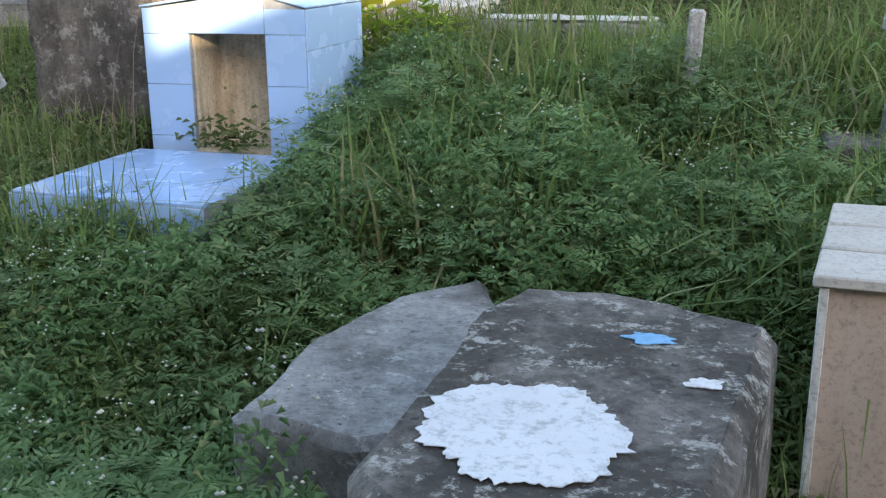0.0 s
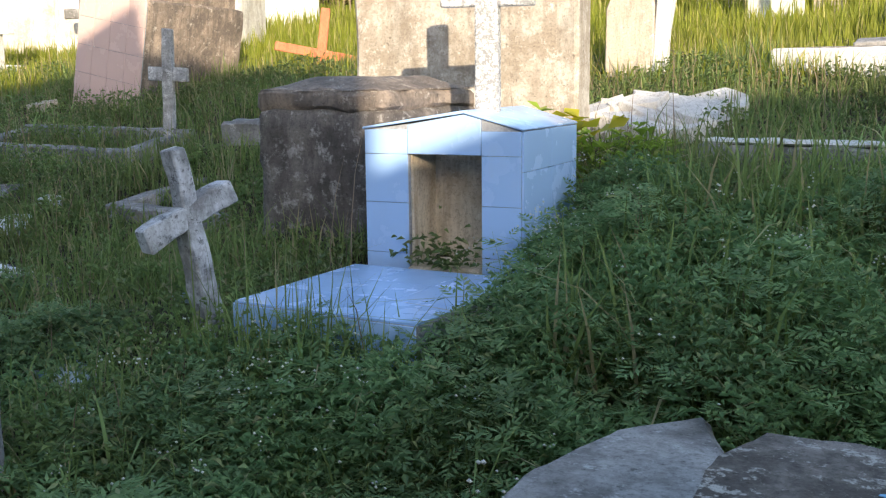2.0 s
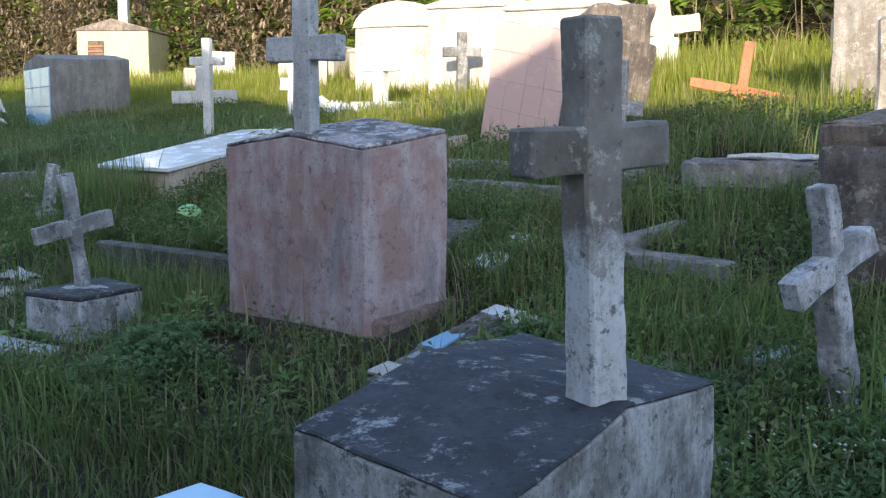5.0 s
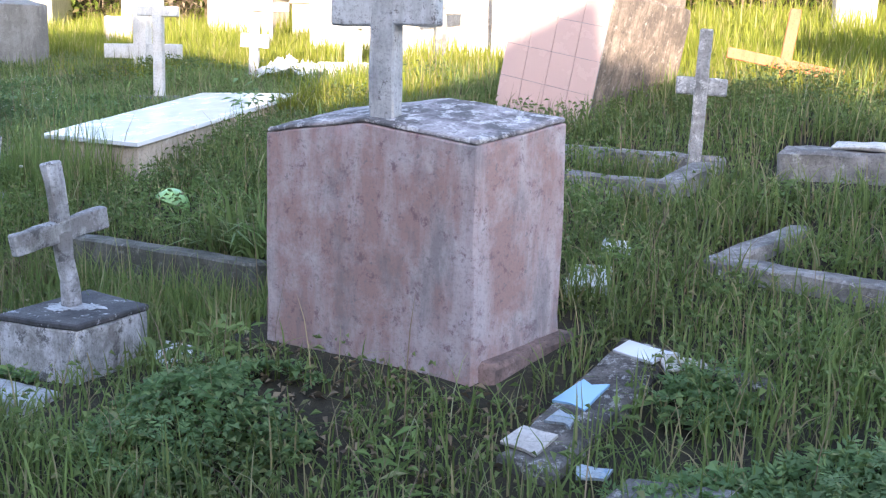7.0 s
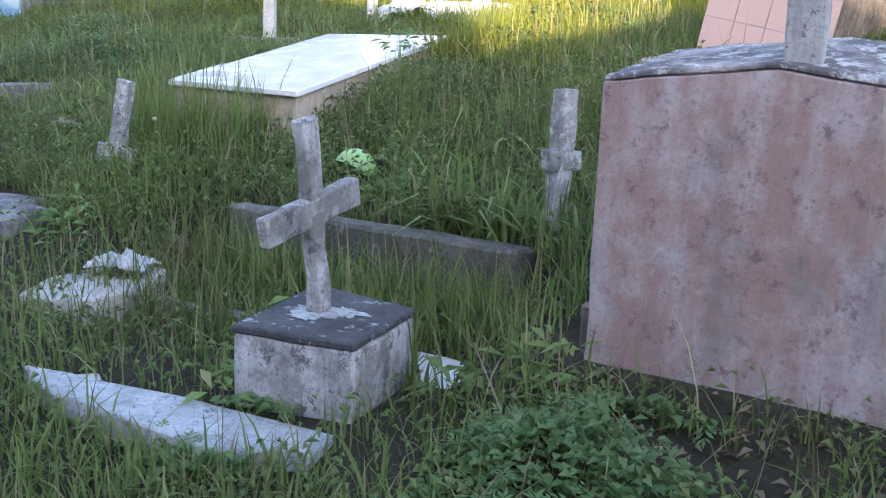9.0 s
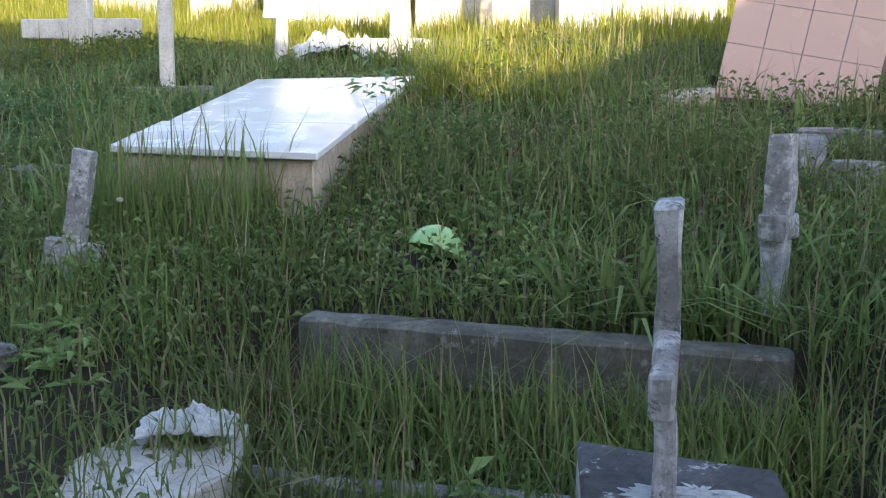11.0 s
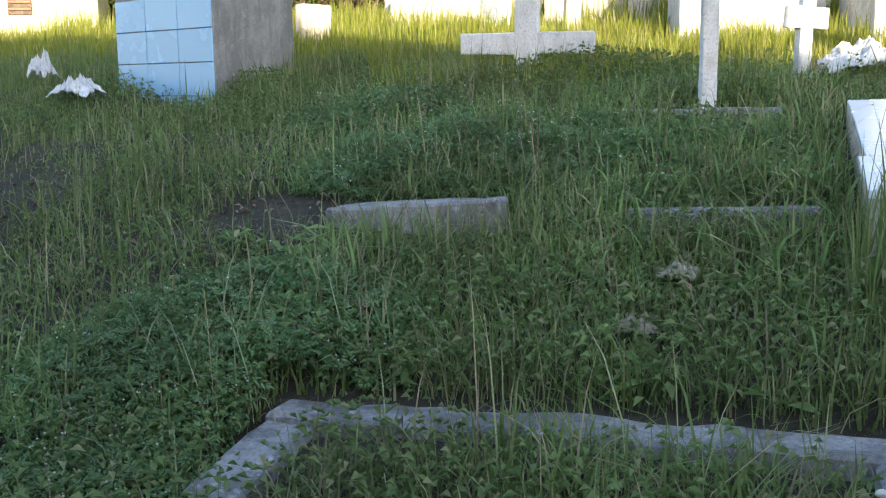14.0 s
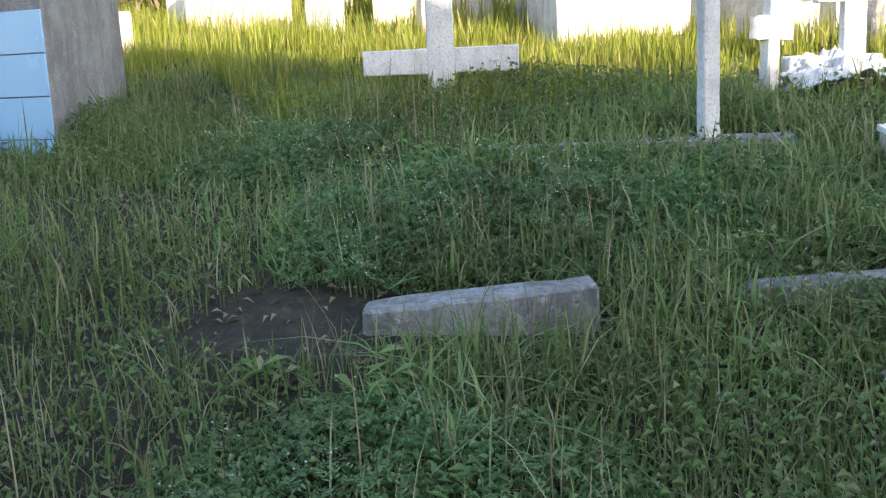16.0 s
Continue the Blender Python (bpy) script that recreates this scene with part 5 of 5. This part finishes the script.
blades("broad_grass", 900, -6.6, -4.9, 4.5, 6.6, (0.1, 0.22), 0.012, BROAD, "light-green arching grass inside the kerb", 75, bend=1.9, seg=4)
blades("tall_grass", 700, -7.75, -6.95, 4.75, 5.15, (0.25, 0.5), 0.007, GRASS, "tall dark grass before the marble grave", 18, bend=0.4)

def litter(n, x0, x1, y0, y1, seed):
    """Dead leaves and bits of stalk lying flat on bare soil."""
    r = np.random.RandomState(seed)
    x, y = r.uniform(x0, x1, n), r.uniform(y0, y1, n)
    leaves("leaf_litter", x, y, hill(x, y) + 0.008, 0.045, STRAW, "dead brown leaves lying on bare soil", "leaf litter", seed + 1, 0.05, 0.4)


litter(420, -4.8, -3.4, 3.3, 3.85, 93)
litter(900, -12.0, -9.7, 4.0, 6.5, 94)
litter(300, -6.6, -5.0, 3.9, 4.34, 95)
blades("grass_wisps", 380, -4.75, -3.5, 3.4, 3.74, (0.08, 0.22), 0.005, GRASS, "sparse grass blades on the bare soil", 96, bend=1.2)
blades("grass_wisps", 5200, -6.6, -5.0, 3.7, 4.33, (0.12, 0.28), 0.006, GRASS, "thin grass standing before the kerb", 97, bend=0.8)

NEAR_WEEDS = ((-0.02, 2.2, 0.27, 0.66), (0.1, 1.95, 0.2, 0.6), (-1.05, 4.47, 0.14, 0.2), (-0.95, 3.35, 0.35, 0.24), (-0.12, 2.12, 0.36, 0.6), (-0.6, 2.2, 0.5, 0.36), (-1.0, 2.4, 0.5, 0.28), (-0.65, 3.9, 0.35, 0.4), (-0.65, 4.3, 0.3, 0.35), (-0.7, 3.3, 0.75, 0.3), (0.1, 3.75, 0.8, 0.45), (0.9, 3.7, 0.7, 0.36), (-0.2, 4.4, 0.7, 0.36), (-0.9, 2.7, 0.7, 0.22), (-1.3, 3.2, 0.5, 0.18), (0.5, 4.6, 0.8, 0.36), (-0.45, 5.0, 0.5, 0.3), (1.4, 4.1, 0.5, 0.3))
def ground_leaves():
    """Small leaves of creeping plants all through the grass."""
    r = np.random.RandomState(61)
    n = 170000
    x, y = r.uniform(-13.5, 2.4, n), 2.8 + 5.2 * r.rand(n) ** 1.3
    ok = open_ground(x, y) & thin(x, y, r, 0.45) & (r.rand(n) < 0.25 + 0.9 * clumps(x, y, 0.8, 62))
    x, y = x[ok], y[ok]
    z = hill(x, y) + (0.03 + 0.13 * r.rand(len(x))) * (0.4 + 0.9 * clumps(x, y, 0.3, 63))
    leaves("creeping_weeds", x, y, z, 0.034, WEED_LIGHT, "small leaves of creeping weeds in the grass", "weeds", 64, 0.15, 0.5)


ground_leaves()
r_ = np.random.RandomState(91)
ROSETTES = tuple((r_.uniform(-10.5, -3.0), r_.uniform(3.0, 6.8), 0.1 + 0.05 * r_.rand(), 0.13) for _ in range(48))
weed_bed("weeds", 60000, NEAR_WEEDS, 0.034, "dense leafy green weeds heaped over the graves", 21, droop=0.35, narrow=0.38)
lobed_weeds("lobed_weeds", 17000, NEAR_WEEDS, 0.085, "green weeds with deeply cut leaves, heaped over the graves", 81)
flower_heads("weed_flowers", 380, NEAR_WEEDS, "tiny white weed flowers", 22, PETAL, size=0.005)
MID_WEEDS = ((-2.95, 4.0, 0.16, 0.12), (-2.75, 3.4, 0.25, 0.12), (-4.35, 3.3, 0.4, 0.16), (-2.3, 3.4, 0.45, 0.14), (-5.3, 3.1, 0.2, 0.1), (-1.35, 2.9, 0.4, 0.16))
weed_bed("leafy_rosettes", 1500, ROSETTES, 0.085, "small clumps of broad arching weed leaves in the grass", 92, BROAD, 0.3, 0.3)
weed_bed("weeds", 9000, MID_WEEDS, 0.04, "low leafy weeds in the grass", 23, droop=0.3, narrow=0.6)
LEFT_WEEDS = ((-9.6, 4.2, 0.7, 0.16), (-9.6, 6.1, 0.8, 0.16), (-8.8, 6.2, 0.8, 0.14), (-10.6, 7.0, 0.6, 0.14), (-9.4, 3.3, 0.5, 0.12))
lobed_weeds("lobed_weeds", 7000, LEFT_WEEDS, 0.07, "low weeds with deeply cut leaves among the grass", 82)
lobed_weeds("lobed_weeds", 1500, MID_WEEDS, 0.08, "low weeds with deeply cut leaves between the graves", 83)
weed_bed("weeds", 30000, LEFT_WEEDS, 0.03, "low leafy weeds over the grassy graves", 24, droop=0.3, narrow=0.42)
flower_heads("weed_flowers", 160, LEFT_WEEDS, "tiny white weed flowers", 25, PETAL, size=0.0045, rise=0.04)
SUN_WEEDS = ((-1.05, 5.55, 0.3, 0.3), (-1.6, 5.5, 0.2, 0.25), (-0.6, 5.6, 0.25, 0.3))
weed_bed("weeds", 900, SUN_WEEDS, 0.09, "sunlit leafy weeds behind the niche tomb", 26, FERN, 0.4, 0.35)
leaves("yellow_leaves", *(lambda r: (-0.85 + r.normal(0, 0.08, 26), 5.42 + r.normal(0, 0.05, 26), 1.36 + r.normal(0, 0.03, 26)))(np.random.RandomState(3)), 0.1, YELLOW_LEAF, "cluster of bright yellow leaves", "leaves", 27, 0.2, 0.9)
r_ = np.random.RandomState(5)
leaves("grave_plants", 1.05 + r_.uniform(-0.42, 0.42, 600), 7.98 + r_.normal(0, 0.12, 600), 1.78 + np.abs(r_.normal(0, 0.07, 600)), 0.085, FERN, "leafy plants growing on the white grave", "plants", 28, 0.3, 0.5)
blades("lush_grass", 90, -5.8, -5.25, 4.5, 4.7, (0.22, 0.34), 0.018, WEED_LIGHT, "arching broad grass leaves behind the kerb", 29, bend=1.9)

blades("dry_tuft", 260, -6.6, -6.3, 4.05, 4.22, (0.14, 0.26), 0.005, STRAW, "tuft of dry curled grass at the kerb", 31, bend=2.2)
blades("tall_stalks", 160, -1.55, -0.8, 3.38, 3.66, (0.24, 0.42), 0.006, GRASS, "thin grass stalks before the tiled slab", 32, bend=0.5)
blades("tall_stalks", 60, -12.4, -11.9, 6.6, 6.95, (0.2, 0.36), 0.007, GRASS, "thin grass stalks before the blue tiles", 33, bend=0.5)
blades("dead_twigs", 26, -1.55, -0.95, 4.3, 4.5, (0.3, 0.6), 0.006, STRAW, "dead weed stems before the niche", 34, bend=0.8)
blades("tall_stalks", 30, -4.5, -3.6, 3.5, 3.66, (0.25, 0.5), 0.005, STRAW, "thin stems before the pink tomb", 35, bend=0.9)
r_ = np.random.RandomState(18)
leaves("niche_weeds", -1.12 + r_.normal(0, 0.1, 170), 4.49 + r_.normal(0, 0.03, 170), 0.86 + np.abs(r_.normal(0, 0.06, 170)), 0.045, WEED_LIGHT, "small weeds growing at the niche's foot", "weeds", 19, 0.3, 0.35)
r_ = np.random.RandomState(8)
leaves("sprig", -7.02 + r_.normal(0, 0.07, 60), 6.35 + r_.normal(0, 0.1, 60), 1.44 + r_.normal(0, 0.07, 60), 0.08, WEED, "leafy sprig growing over the marble lid's edge", "plant", 36, 0.5, 0.3)


def dandelion(x, y, h):
    t = thing("dandelion", x, y, hz(x, y), "single white dandelion head on a thin pale stem", "flower", "dandelions")
    part("stem", turned(box(0.004, 0.004, h, z0=-0.02, amount=0.002, bevel=0, cell=0.06), pose(0, 0, 0, 4, 3, 0)), BROAD, t)
    bm = bmesh.new()
    bmesh.ops.create_icosphere(bm, subdivisions=2, radius=0.013)
    for v in bm.verts:
        v.co *= 1 + 0.3 * noise.noise(v.co * 300)
        v.co.z *= 0.7
    part("head", turned(bm, pose(0.05 * h, -0.07 * h, h - 0.02)), PETAL, t, "white flower head")


for spot in ((-7.61, 3.67), (-7.43, 4.81)):
    dandelion(*spot, 0.22)


def hedge():
    """Overgrown bank of leaves, vines and ferns that closes the place at the top."""
    r = np.random.RandomState(41)
    n = 70000
    x = r.uniform(-34, 12, n)
    back = 15.2 + 0.6 * np.sin(0.7 * x) + 0.3 * np.sin(2.3 * x)
    back = np.where(x < -12, back + 0.5, back)
    up = r.rand(n) ** 0.8 * (3.1 + 0.7 * np.sin(1.1 * x))
    y = back + 0.35 * np.sin(3 * x + 2 * up) + r.normal(0, 0.22, n) + 0.15 * up
    ok = (clumps(x, up * 1.3, 0.5, 47) > 0.4) | (r.rand(n) < 0.25)
    x, y, up = x[ok], y[ok], up[ok]
    leaves("hedge", x, y, hill(x, y) + up, 0.17, HEDGE, "overgrown hedge of mixed leaves and vines", "hedge", 42, 0.9, 0.55)
    k, pairs = 190, 13
    fx = np.where(r.rand(k) < 0.75, r.uniform(-16, -7, k), r.uniform(-26, 4, k))
    fy = 14.1 + 0.4 * np.sin(0.7 * fx)
    fy = np.where(fx < -12, fy + 0.7, fy)
    fz = hill(fx, fy) + r.uniform(0.5, 2.8, k)
    turn, rise, long = r.uniform(-1.2, 1.2, k), r.uniform(0.1, 0.7, k), r.uniform(0.7, 1.2, k)
    tri = []
    for j in range(pairs):
        u = (j + 1) / pairs
        rib = np.stack([fx + np.sin(turn) * long * u, fy - np.abs(np.cos(turn)) * 0.5 * long * u, fz + long * (rise * u - 0.75 * u**2)], -1)
        size = long * 0.26 * (1.05 - u) ** 0.7
        for side in (-1, 1):
            way = np.stack([np.cos(turn) * side + 0.35 * np.sin(turn), 0.25 * np.sin(turn) * side, -0.25 - 0.1 * r.rand(k)], -1) * size[:, None]
            wide = np.stack([np.sin(turn), -0.3 * np.ones(k), 0.45 + 0 * turn], -1) * (0.13 * size)[:, None]
            tri.append(np.stack([rib, rib + 0.45 * way + wide, rib + way, rib + 0.45 * way - wide], 1))
    v = np.concatenate(tri).reshape(-1, 3)
    f = (np.arange(len(v) // 4)[:, None] * 4 + np.array([0, 1, 2, 0, 2, 3])).ravel()
    stuff("ferns", v, (f, np.full(len(f) // 3, 3)), FERN, "bright feathery fronds hanging from the hedge", "ferns")
    blades("dead_vines", 900, -34, 0, 14.9, 15.8, (0.7, 2.4), 0.022, STRAW, "dry brown vines and stems before the hedge", 44, bend=2.2, seg=5)
    m = 15000
    dx = r.uniform(-36, -13.5, m)
    du = 3.2 * r.rand(m) ** 0.8
    dy = 15.1 + 0.4 * np.sin(0.9 * dx) + 0.3 * np.sin(4 * dx + 3 * du) + r.normal(0, 0.15, m)
    leaves("dry_vines", dx, dy, hill(dx, dy) + du, 0.2, STRAW, "dry brown hanging leaves and vines on the hedge", "vines", 48, 1.3, 0.3)
    # added dark sheet that fills the gaps between the hedge's leaves
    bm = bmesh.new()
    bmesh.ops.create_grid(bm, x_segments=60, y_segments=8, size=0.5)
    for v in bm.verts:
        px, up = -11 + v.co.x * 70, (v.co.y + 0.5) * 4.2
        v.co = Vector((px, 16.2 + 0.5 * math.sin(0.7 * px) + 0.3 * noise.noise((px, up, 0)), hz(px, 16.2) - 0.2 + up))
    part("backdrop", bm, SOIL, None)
    tagged(bpy.data.objects["backdrop"], "dark backdrop sheet added behind the hedge to fill its gaps", "bank", kind="structure")


hedge()
